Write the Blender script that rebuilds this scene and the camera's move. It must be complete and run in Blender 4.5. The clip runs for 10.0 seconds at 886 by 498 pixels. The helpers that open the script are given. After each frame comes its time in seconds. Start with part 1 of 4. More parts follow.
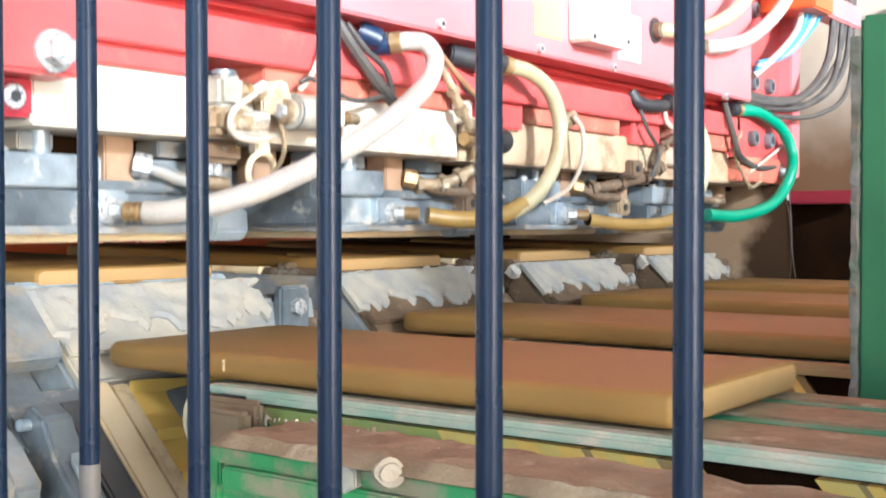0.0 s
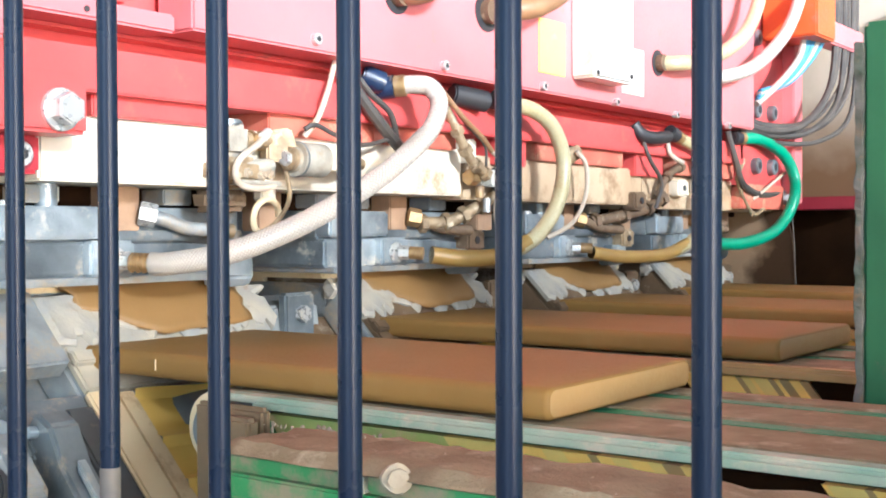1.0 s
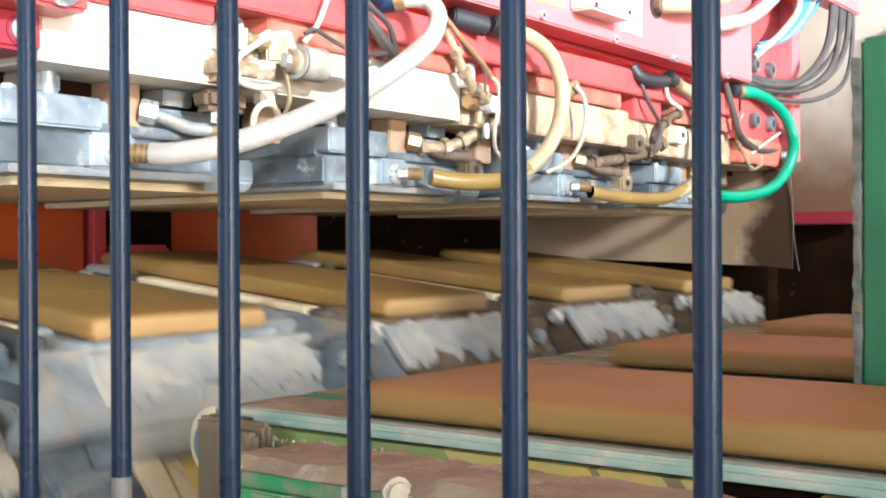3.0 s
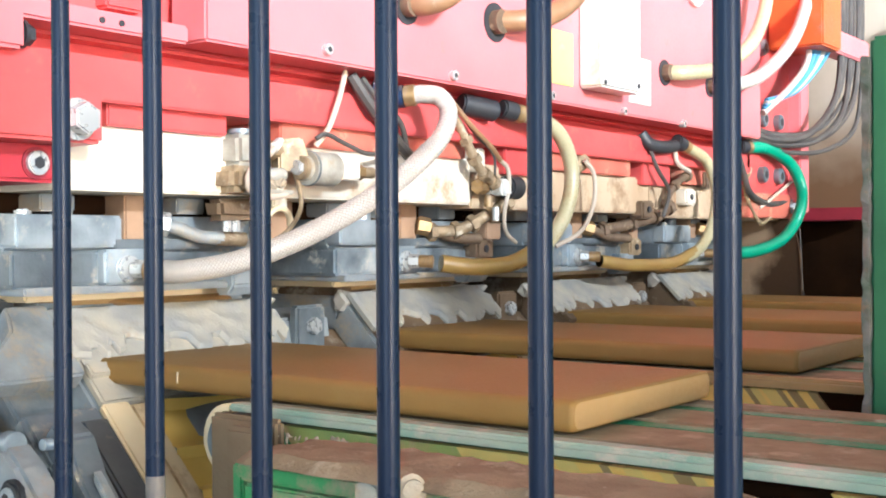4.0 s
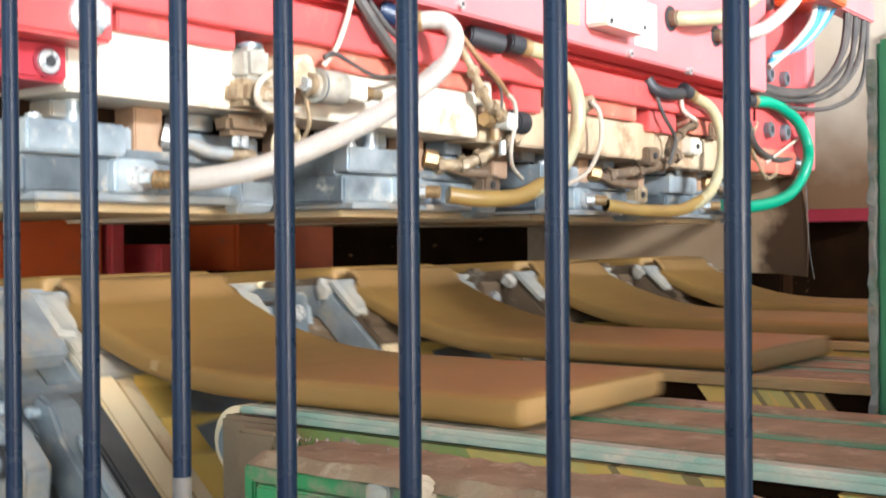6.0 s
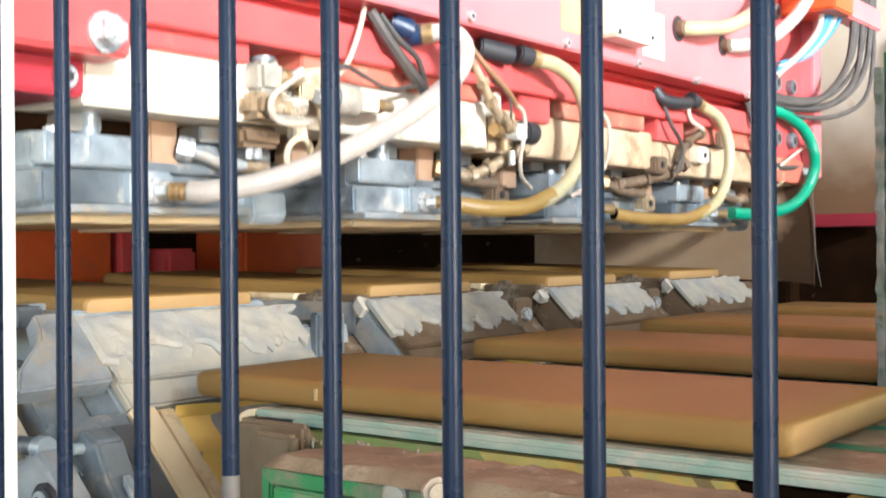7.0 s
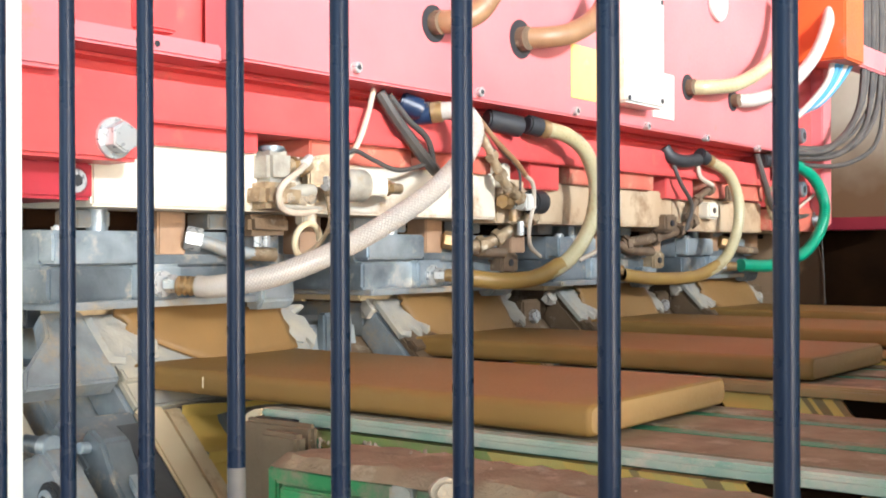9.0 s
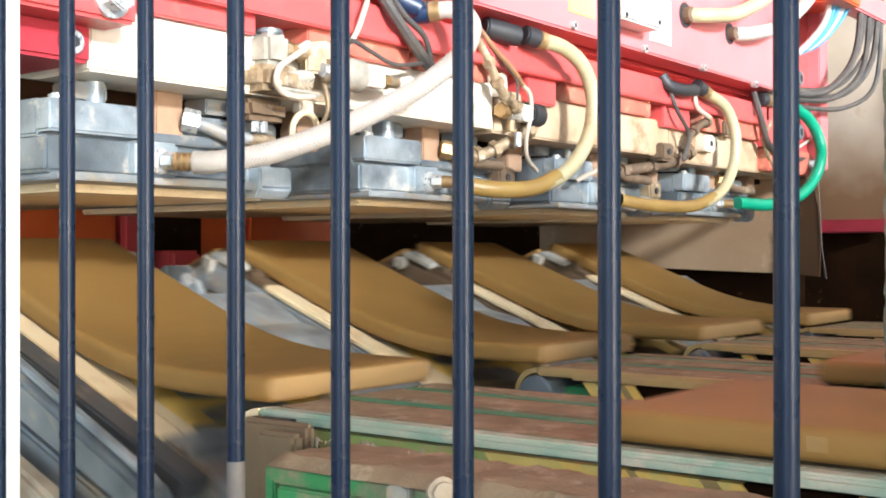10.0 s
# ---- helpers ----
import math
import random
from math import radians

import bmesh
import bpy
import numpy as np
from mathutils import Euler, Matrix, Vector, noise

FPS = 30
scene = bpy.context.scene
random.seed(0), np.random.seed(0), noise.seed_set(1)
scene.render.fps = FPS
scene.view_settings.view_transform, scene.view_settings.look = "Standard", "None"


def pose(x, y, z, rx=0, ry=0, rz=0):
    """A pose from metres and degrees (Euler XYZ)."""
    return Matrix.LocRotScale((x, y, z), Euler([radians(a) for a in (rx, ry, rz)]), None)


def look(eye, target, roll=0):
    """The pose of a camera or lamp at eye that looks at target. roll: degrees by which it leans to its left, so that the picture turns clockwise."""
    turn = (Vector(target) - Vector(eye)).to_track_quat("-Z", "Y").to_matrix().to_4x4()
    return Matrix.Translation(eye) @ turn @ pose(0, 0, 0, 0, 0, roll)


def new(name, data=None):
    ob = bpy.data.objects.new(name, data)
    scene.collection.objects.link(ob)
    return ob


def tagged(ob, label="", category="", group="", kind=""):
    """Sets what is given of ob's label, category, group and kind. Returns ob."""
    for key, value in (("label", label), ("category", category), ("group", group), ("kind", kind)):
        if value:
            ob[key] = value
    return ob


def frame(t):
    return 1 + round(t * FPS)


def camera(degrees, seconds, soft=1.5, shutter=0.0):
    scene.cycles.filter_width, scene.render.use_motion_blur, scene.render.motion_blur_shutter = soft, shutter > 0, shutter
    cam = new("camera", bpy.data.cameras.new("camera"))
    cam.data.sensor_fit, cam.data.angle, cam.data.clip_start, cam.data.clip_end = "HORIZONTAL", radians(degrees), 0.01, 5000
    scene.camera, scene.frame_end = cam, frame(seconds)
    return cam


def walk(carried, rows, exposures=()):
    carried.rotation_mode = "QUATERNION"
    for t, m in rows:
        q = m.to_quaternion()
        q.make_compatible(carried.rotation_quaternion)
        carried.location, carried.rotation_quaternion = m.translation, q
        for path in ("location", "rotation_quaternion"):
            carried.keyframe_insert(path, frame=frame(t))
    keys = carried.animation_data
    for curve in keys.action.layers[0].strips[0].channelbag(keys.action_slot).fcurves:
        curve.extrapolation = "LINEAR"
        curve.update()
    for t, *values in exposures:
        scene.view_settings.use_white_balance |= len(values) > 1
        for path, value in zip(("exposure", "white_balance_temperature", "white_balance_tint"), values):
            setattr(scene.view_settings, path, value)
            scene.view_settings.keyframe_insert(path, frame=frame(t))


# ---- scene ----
# ---- camera: held by hand just outside the guard fence, drifting slowly back ----
cam = camera(41.81, 10.0, soft=1.9, shutter=0.5)
ROWS = [
    (0.0, 0.4872, -0.7902, 1.1551, 36.36, -1.29, 0.05),
    (0.5, 0.4868, -0.7912, 1.1538, 36.45, -1.09, 0.21),
    (1.0, 0.4866, -0.7945, 1.1547, 36.47, -0.94, 0.20),
    (1.5, 0.4835, -0.7928, 1.1541, 36.26, -0.96, 0.29),
    (2.0, 0.4866, -0.7932, 1.1544, 35.91, -0.91, 0.38),
    (2.2, 0.4860, -0.7923, 1.1543, 36.06, -0.79, 0.33),
    (3.3, 0.4892, -0.8030, 1.1542, 36.57, -0.11, 0.27),
    (3.5, 0.4889, -0.8045, 1.1558, 36.73, -0.25, 0.30),
    (4.0, 0.4901, -0.8082, 1.1565, 36.76, -0.38, 0.35),
    (4.5, 0.4902, -0.8086, 1.1565, 36.79, -0.40, 0.34),
    (5.0, 0.4925, -0.8114, 1.1567, 36.90, -0.26, 0.47),
    (5.5, 0.4928, -0.8118, 1.1573, 37.08, -0.36, 0.49),
    (6.8, 0.4953, -0.8315, 1.1596, 37.01, -0.15, 0.39),
    (7.0, 0.4960, -0.8336, 1.1599, 37.29, -0.12, 0.43),
    (7.5, 0.4904, -0.8317, 1.1606, 37.23, -0.32, 0.44),
    (8.0, 0.4924, -0.8287, 1.1578, 37.64, -0.25, 0.43),
    (8.5, 0.4935, -0.8282, 1.1589, 37.77, -0.17, 0.48),
    (9.0, 0.4919, -0.8295, 1.1562, 37.66, 0.05, 0.22),
    (9.5, 0.4903, -0.8311, 1.1560, 37.53, 0.07, 0.14),
    (9.6, 0.4906, -0.8316, 1.1557, 37.46, 0.09, 0.12),
    (10.0, 0.4915, -0.8303, 1.1543, 37.50, 0.15, 0.07),
]
walk(cam, [(t, pose(x, y, z, 90 + pitch, roll, yaw)) for t, x, y, z, yaw, pitch, roll in ROWS], exposures=((0.0, 1.97, 5450, 8), (2.0, 1.74, 5450, 8), (3.4, 1.84, 5500, 8), (4.5, 1.66, 5500, 8), (5.6, 1.64, 5550, 8), (6.9, 1.78, 5650, 8), (8.0, 1.56, 5650, 8), (9.5, 1.57, 5700, 8), (10.0, 1.72, 5700, 8)))

# ---- daylight: the hall is open to the sky on the camera's side, with two added fill lamps ----
world = bpy.data.worlds.new("world")
scene.world = world
world.use_nodes = True
sky = world.node_tree.nodes.new("ShaderNodeTexSky")
sky.sky_type, sky.sun_disc = "NISHITA", False
sky.sun_elevation, sky.sun_rotation = radians(14), radians(112)
world.node_tree.links.new(sky.outputs[0], world.node_tree.nodes["Background"].inputs[0])
world.node_tree.nodes["Background"].inputs[1].default_value = 0.15
sun = new("sun", bpy.data.lights.new("sun", "SUN"))
sun.data.energy, sun.data.angle, sun.data.color = 2.7, radians(7), (1.0, 0.97, 0.93)
sun.matrix_world = look((9.3, -3.7, 2.5), (0, 0, 0))

# fill lamp added in the east wall's gap to brighten faces turned to +x
east_fill = new("fill_light", bpy.data.lights.new("fill_light", "AREA"))
east_fill.data.shape, east_fill.data.size, east_fill.data.size_y = "RECTANGLE", 3.0, 1.3
east_fill.data.energy, east_fill.data.color = 60, (0.93, 0.97, 1.0)
east_fill.matrix_world = look((5.12, -1.2, 1.25), (0, -1.2, 1.25))

# second fill lamp, added to brighten the drum's lower front and the liners
side = new("fill_light", bpy.data.lights.new("fill_light", "AREA"))
side.data.shape, side.data.size, side.data.size_y = "RECTANGLE", 4.0, 2.4
side.data.energy, side.data.color = 40, (0.93, 0.97, 1.0)
side.matrix_world = look((2.9, -6.15, 1.4), (2.9, 0, 1.4))


# ---- materials ----
def material(name, base, second=None, rough=0.5, metal=0.0, scale=30.0, grain=220.0, amount=0.5, bump=0.15, dirt=None, dirt_amount=0.0, dirt_scale=9.0, sheen=0.5, transmission=0.0, rest=False):
    """Base colour mottled with a second one, fine grain in roughness and relief, and dirt in patches."""
    m = bpy.data.materials.new(name)
    m.use_nodes = True
    t = m.node_tree
    n, link = t.nodes, t.links.new
    b = n["Principled BSDF"]
    tex = n.new("ShaderNodeTexCoord")
    big, fine = n.new("ShaderNodeTexNoise"), n.new("ShaderNodeTexNoise")
    where = tex.outputs["Object"]
    if rest:
        attr = n.new("ShaderNodeAttribute")
        attr.attribute_name = "rest"
        where = attr.outputs["Vector"]
    for node, s, d in ((big, scale, 5), (fine, grain, 4)):
        node.inputs["Scale"].default_value, node.inputs["Detail"].default_value = s, d
        link(where, node.inputs["Vector"])
    mix = n.new("ShaderNodeMix")
    mix.data_type = "RGBA"
    ramp = n.new("ShaderNodeMapRange")
    ramp.inputs[1].default_value, ramp.inputs[2].default_value = 0.35, 0.7
    ramp.inputs[4].default_value = amount
    link(big.outputs["Fac"], ramp.inputs[0])
    link(ramp.outputs[0], mix.inputs[0])
    second = second or tuple(c * 0.7 for c in base)
    mix.inputs[6].default_value, mix.inputs[7].default_value = (*base, 1), (*second, 1)
    out = mix.outputs[2]
    if dirt:
        patch = n.new("ShaderNodeTexNoise")
        patch.inputs["Scale"].default_value, patch.inputs["Detail"].default_value, patch.inputs["Roughness"].default_value = dirt_scale, 8, 0.7
        link(where, patch.inputs["Vector"])
        cut = n.new("ShaderNodeMapRange")
        cut.inputs[1].default_value, cut.inputs[2].default_value = 0.62 - 0.3 * dirt_amount, 0.74 - 0.25 * dirt_amount
        cut.inputs[4].default_value = 0.9
        link(patch.outputs["Fac"], cut.inputs[0])
        over = n.new("ShaderNodeMix")
        over.data_type = "RGBA"
        link(cut.outputs[0], over.inputs[0])
        link(out, over.inputs[6])
        over.inputs[7].default_value = (*dirt, 1)
        out = over.outputs[2]
        if metal:
            less = n.new("ShaderNodeMapRange")
            less.inputs[3].default_value, less.inputs[4].default_value = metal, 0.0
            link(cut.outputs[0], less.inputs[0])
            link(less.outputs[0], b.inputs["Metallic"])
    link(out, b.inputs["Base Color"])
    rr = n.new("ShaderNodeMapRange")
    rr.inputs[3].default_value, rr.inputs[4].default_value = max(0.03, rough - 0.15), min(1.0, rough + 0.15)
    link(fine.outputs["Fac"], rr.inputs[0])
    link(rr.outputs[0], b.inputs["Roughness"])
    if not (dirt and metal):
        b.inputs["Metallic"].default_value = metal
    b.inputs["Specular IOR Level"].default_value = sheen
    b.inputs["Transmission Weight"].default_value = transmission
    if bump:
        bn = n.new("ShaderNodeBump")
        bn.inputs["Strength"].default_value, bn.inputs["Distance"].default_value = bump, 0.002
        link(fine.outputs["Fac"], bn.inputs["Height"])
        link(bn.outputs[0], b.inputs["Normal"])
    return m


RED = material("red_paint", (0.62, 0.095, 0.09), (0.54, 0.055, 0.055), 0.36, 0, 10, 160, 0.6, 0.05, (0.4, 0.14, 0.1), 0.12, 14)
# same red with the overexposed glare put into a pinker base colour
RED_PALE = material("red_paint_with_glare", (0.66, 0.19, 0.20), (0.60, 0.14, 0.15), 0.38, 0, 6, 160, 0.6, 0.04, (0.45, 0.17, 0.12), 0.02, 18)
RED_WORN = material("worn_red_paint", (0.55, 0.12, 0.08), (0.5, 0.2, 0.13), 0.6, 0, 20, 160, 0.7, 0.1, (0.55, 0.38, 0.24), 0.35, 16)
ORANGE = material("orange_paint", (0.62, 0.11, 0.02), (0.5, 0.08, 0.02), 0.45, 0, 10, 150, 0.6, 0.05, (0.25, 0.13, 0.07), 0.2, 10)
WHITE = material("cream_painted_steel", (0.74, 0.69, 0.58), (0.66, 0.58, 0.44), 0.5, 0, 9, 160, 0.6, 0.08, (0.42, 0.28, 0.15), 0.22, 11)
TAN = material("rust_stained_cream_paint", (0.58, 0.46, 0.31), (0.42, 0.29, 0.17), 0.55, 0, 8, 160, 0.8, 0.1, (0.27, 0.16, 0.08), 0.45, 9)
FITTING_DARK = material("dark_clay_crusted_iron", (0.17, 0.115, 0.07), (0.10, 0.065, 0.04), 0.6, 0.1, 50, 260, 0.8, 0.4, (0.40, 0.31, 0.2), 0.15, 40)
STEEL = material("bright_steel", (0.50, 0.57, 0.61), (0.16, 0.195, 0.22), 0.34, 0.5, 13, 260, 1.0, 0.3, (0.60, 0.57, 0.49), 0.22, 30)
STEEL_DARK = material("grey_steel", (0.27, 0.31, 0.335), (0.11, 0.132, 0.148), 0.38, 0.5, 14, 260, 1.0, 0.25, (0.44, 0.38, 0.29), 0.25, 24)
STEEL_CLAY = material("steel_crusted_with_clay", (0.36, 0.39, 0.40), (0.17, 0.185, 0.19), 0.5, 0.25, 15, 200, 1.0, 0.4, (0.38, 0.30, 0.20), 0.42, 13)
CHROME = material("zinc_plated_bolt", (0.58, 0.59, 0.58), (0.44, 0.44, 0.42), 0.3, 0.5, 16, 120, 0.6, 0.0)
BRASS = material("tarnished_brass", (0.42, 0.28, 0.12), (0.25, 0.16, 0.08), 0.45, 0.6, 70, 300, 0.7, 0.15, (0.36, 0.25, 0.16), 0.35, 40)
FITTING = material("clay_smeared_fitting", (0.38, 0.285, 0.17), (0.20, 0.14, 0.08), 0.55, 0.3, 55, 260, 1.0, 0.35, (0.56, 0.47, 0.34), 0.25, 45)
CLAY = material("moist_clay", (0.278, 0.159, 0.045), (0.208, 0.117, 0.031), 0.55, 0, 5, 320, 0.6, 0.10, (0.29, 0.176, 0.056), 0.25, 3.5, sheen=0.22, rest=True)
CLAY_FLAP = material("pressed_out_clay", (0.275, 0.160, 0.057), (0.205, 0.117, 0.040), 0.5, 0, 9, 300, 0.6, 0.18, sheen=0.35, rest=True)
# same clay made paler: light on the cut tail end put into colour
CLAY_END_LIT = material("clay_end_with_light", (0.43, 0.275, 0.115), (0.33, 0.20, 0.08), 0.5, 0, 9, 300, 0.6, 0.18, sheen=0.35, rest=True)
CLAY_DRY = material("dried_clay_dust", (0.32, 0.245, 0.152), (0.19, 0.14, 0.083), 0.9, 0, 26, 260, 0.8, 0.7, (0.44, 0.36, 0.25), 0.25, 22, sheen=0.2)
CLAY_PLATE = material("plate_coated_with_brown_clay", (0.215, 0.155, 0.092), (0.15, 0.10, 0.058), 0.8, 0, 12, 240, 0.8, 0.4, (0.36, 0.29, 0.2), 0.05, 18, sheen=0.2)
PALE = material("steel_smeared_with_pale_clay", (0.46, 0.415, 0.32), (0.24, 0.26, 0.27), 0.65, 0, 11, 220, 1.0, 0.5, (0.27, 0.175, 0.095), 0.16, 12, sheen=0.3)
STAINED = material("pale_clay_with_brown_runs", (0.47, 0.40, 0.29), (0.36, 0.32, 0.26), 0.75, 0, 7, 220, 0.9, 0.4, (0.20, 0.115, 0.05), 0.45, 7, sheen=0.25)
GUN = material("dark_grey_steel", (0.13, 0.14, 0.145), (0.08, 0.085, 0.09), 0.4, 0.4, 14, 220, 0.8, 0.1, (0.3, 0.25, 0.18), 0.15, 14)
CRUMB = material("dry_clay_crumb", (0.44, 0.37, 0.27), (0.28, 0.21, 0.14), 0.9, 0, 40, 260, 0.7, 0.4)
CAKED = material("iron_caked_in_brown_clay", (0.17, 0.115, 0.068), (0.10, 0.066, 0.038), 0.65, 0.0, 14, 200, 0.9, 0.4, (0.42, 0.38, 0.31), 0.16, 13, sheen=0.25)
RED_DARK = material("dark_red_paint_and_shade", (0.26, 0.02, 0.035), (0.18, 0.015, 0.02), 0.5, 0, 14, 160, 0.6, 0.06)
CRUST = material("pale_dried_clay_crust", (0.60, 0.56, 0.48), (0.40, 0.35, 0.28), 0.85, 0, 30, 260, 0.7, 0.7)
GOLD = material("amber_mould_liner", (0.90, 0.64, 0.17), (0.80, 0.50, 0.09), 0.35, 0.0, 10, 200, 0.6, 0.05)
CREAM = material("cream_mould_rim", (0.80, 0.66, 0.42), (0.70, 0.52, 0.28), 0.45, 0, 12, 220, 0.6, 0.1, (0.5, 0.33, 0.17), 0.2, 12)
GREEN = material("green_paint", (0.035, 0.24, 0.07), (0.06, 0.30, 0.11), 0.45, 0, 15, 170, 0.7, 0.12, (0.30, 0.24, 0.16), 0.4, 16)
GREEN_DARK = material("dark_green_paint", (0.016, 0.10, 0.036), (0.03, 0.15, 0.055), 0.5, 0, 8, 170, 0.7, 0.06, (0.10, 0.09, 0.06), 0.1, 12)
BELT_PALE = material("pale_green_belt_edge", (0.42, 0.46, 0.36), (0.22, 0.37, 0.28), 0.6, 0, 22, 240, 0.9, 0.3, (0.56, 0.50, 0.39), 0.3, 24, sheen=0.3)
OCHRE = material("ochre_clay_stained_wood", (0.42, 0.30, 0.11), (0.30, 0.2, 0.08), 0.6, 0, 18, 220, 0.7, 0.2, (0.36, 0.24, 0.13), 0.3, 14)
LIME = material("yellow_green_smeared_paint", (0.42, 0.47, 0.12), (0.30, 0.42, 0.14), 0.45, 0, 18, 220, 0.8, 0.15, (0.5, 0.4, 0.2), 0.3, 20)
BELT_GREEN = material("green_ribbed_belt", (0.03, 0.25, 0.12), (0.02, 0.17, 0.08), 0.5, 0, 30, 260, 0.6, 0.3, (0.32, 0.2, 0.12), 0.25, 20)
BAR = material("slate_blue_painted_wire", (0.013, 0.024, 0.052), (0.007, 0.012, 0.027), 0.3, 0.0, 12, 120, 0.8, 0.04, sheen=0.22)
EDGE = material("chipped_metal_edge", (0.16, 0.15, 0.13), (0.05, 0.075, 0.045), 0.6, 0.1, 45, 220, 1.0, 0.3, (0.20, 0.13, 0.07), 0.2, 50)
RED_DEEP = material("deep_red_paint", (0.44, 0.035, 0.05), (0.36, 0.025, 0.035), 0.38, 0, 10, 160, 0.6, 0.05, (0.25, 0.06, 0.05), 0.1, 14)
RUBBED = material("rubbed_dusty_paint", (0.13, 0.115, 0.105), (0.24, 0.20, 0.16), 0.6, 0, 60, 200, 0.9, 0.1)
POST_WHITE = material("white_painted_post", (0.80, 0.79, 0.74), (0.72, 0.70, 0.64), 0.5, 0, 6, 160, 0.5, 0.05, (0.5, 0.42, 0.3), -0.05, 9)
BLACK = material("black_rubber", (0.025, 0.026, 0.03), (0.04, 0.04, 0.04), 0.5, 0, 50, 260, 0.6, 0.1)
BRAID = material("dark_braid_thread", (0.32, 0.29, 0.245), (0.40, 0.36, 0.31), 0.5, 0, 60, 300, 0.6, 0.0)
HOSE_BROWN = material("rust_brown_hose", (0.30, 0.17, 0.085), (0.20, 0.11, 0.055), 0.45, 0, 30, 260, 0.8, 0.1, (0.42, 0.3, 0.2), 0.1, 30)
WOOD = material("brown_wood_block", (0.40, 0.26, 0.16), (0.28, 0.17, 0.10), 0.7, 0, 30, 200, 0.8, 0.2)
BLUE = material("blue_plastic_coupling", (0.014, 0.034, 0.085), (0.012, 0.02, 0.045), 0.4, 0, 60, 260, 0.6, 0.06, (0.3, 0.22, 0.14), 0.15, 40)
GREYED = material("zinc_greyed_by_clay", (0.44, 0.42, 0.36), (0.27, 0.25, 0.20), 0.5, 0.15, 40, 260, 0.9, 0.4, (0.36, 0.27, 0.16), 0.3, 30)
HOSE_CLEAR = material("clear_braided_hose", (0.50, 0.47, 0.42), (0.40, 0.36, 0.31), 0.28, 0, 30, 300, 0.6, 0.08)
HOSE_AMBER = material("yellowed_hose", (0.46, 0.42, 0.26), (0.38, 0.31, 0.15), 0.30, 0, 12, 300, 0.7, 0.05, (0.34, 0.22, 0.1), 0.1, 12)
HOSE_OCHRE = material("clay_stained_hose", (0.33, 0.215, 0.06), (0.24, 0.14, 0.04), 0.4, 0, 16, 300, 0.7, 0.08)
HOSE_GREEN = material("green_ribbed_hose", (0.015, 0.27, 0.15), (0.02, 0.34, 0.2), 0.35, 0, 20, 300, 0.5, 0.05)
CABLE_GREY = material("grey_cable", (0.055, 0.05, 0.046), (0.11, 0.095, 0.08), 0.5, 0, 25, 260, 0.7, 0.08)
CABLE_BLUE = material("light_blue_cable", (0.07, 0.27, 0.46), (0.1, 0.24, 0.34), 0.4, 0, 25, 260, 0.6, 0.05)
CABLE_PALE = material("pale_cable", (0.58, 0.50, 0.40), (0.42, 0.33, 0.24), 0.55, 0, 40, 260, 0.7, 0.1)
YELLOW_LABEL = material("yellow_label", (0.80, 0.62, 0.18), (0.72, 0.52, 0.14), 0.5, 0, 30, 260, 0.4, 0.02, (0.6, 0.5, 0.3), 0.1, 14)
PLATE = material("aluminium_plate", (0.74, 0.73, 0.68), (0.60, 0.56, 0.48), 0.42, 0.25, 20, 260, 0.6, 0.05, (0.5, 0.38, 0.24), 0.12, 14)
BROWN_PLATE = material("clay_splashed_sheet", (0.42, 0.30, 0.185), (0.27, 0.165, 0.085), 0.6, 0, 5, 160, 0.8, 0.15, (0.24, 0.14, 0.07), 0.25, 4)
# near-black for clay-blackened sheet and for shade painted into gaps and depths
DARK_PLATE = material("clay_black_and_shade_sheet", (0.012, 0.006, 0.003), (0.026, 0.012, 0.005), 0.9, 0, 8, 160, 0.8, 0.2, (0.3, 0.19, 0.1), -0.02, 14, sheen=0.02)
CONCRETE = material("concrete", (0.30, 0.28, 0.25), (0.22, 0.2, 0.18), 0.85, 0, 2, 120, 0.7, 0.2, (0.26, 0.19, 0.13), 0.3, 1.5)
WALL = material("limewashed_wall", (0.62, 0.58, 0.50), (0.54, 0.48, 0.40), 0.9, 0, 1.2, 90, 0.7, 0.2, (0.45, 0.34, 0.22), 0.12, 1.0)


def splash(mat, axis, scale, rag_amount, low, high, at_low, at_high, colour):
    """A ragged coat of another colour over the part of a sheet below or beyond a line in its own space."""
    tree = mat.node_tree
    shader = tree.nodes["Principled BSDF"]
    before = shader.inputs["Base Color"].links[0].from_socket
    coords, split, rag, total, span, layer = (tree.nodes.new(k) for k in ("ShaderNodeTexCoord", "ShaderNodeSeparateXYZ", "ShaderNodeTexNoise", "ShaderNodeMath", "ShaderNodeMapRange", "ShaderNodeMix"))
    layer.data_type = "RGBA"
    rag.inputs["Scale"].default_value, rag.inputs["Detail"].default_value = scale, 6
    total.operation = "MULTIPLY_ADD"
    total.inputs[1].default_value = rag_amount
    for i, value in enumerate((low, high, at_low, at_high), 1):
        span.inputs[i].default_value = value
    link = tree.links.new
    link(coords.outputs["Object"], split.inputs[0])
    link(coords.outputs["Object"], rag.inputs["Vector"])
    link(rag.outputs["Fac"], total.inputs[0])
    link(split.outputs[axis], total.inputs[2])
    link(total.outputs[0], span.inputs[0])
    link(span.outputs[0], layer.inputs[0])
    link(before, layer.inputs[6])
    layer.inputs[7].default_value = (*colour, 1)
    link(layer.outputs[2], shader.inputs["Base Color"])


# sheet metal whose foot is splashed brown with clay
SPLASH = material("cream_sheet_splashed_with_clay", (0.66, 0.60, 0.50), (0.56, 0.46, 0.33), 0.55, 0, 4, 160, 0.8, 0.1, (0.36, 0.22, 0.1), 0.05, 5)
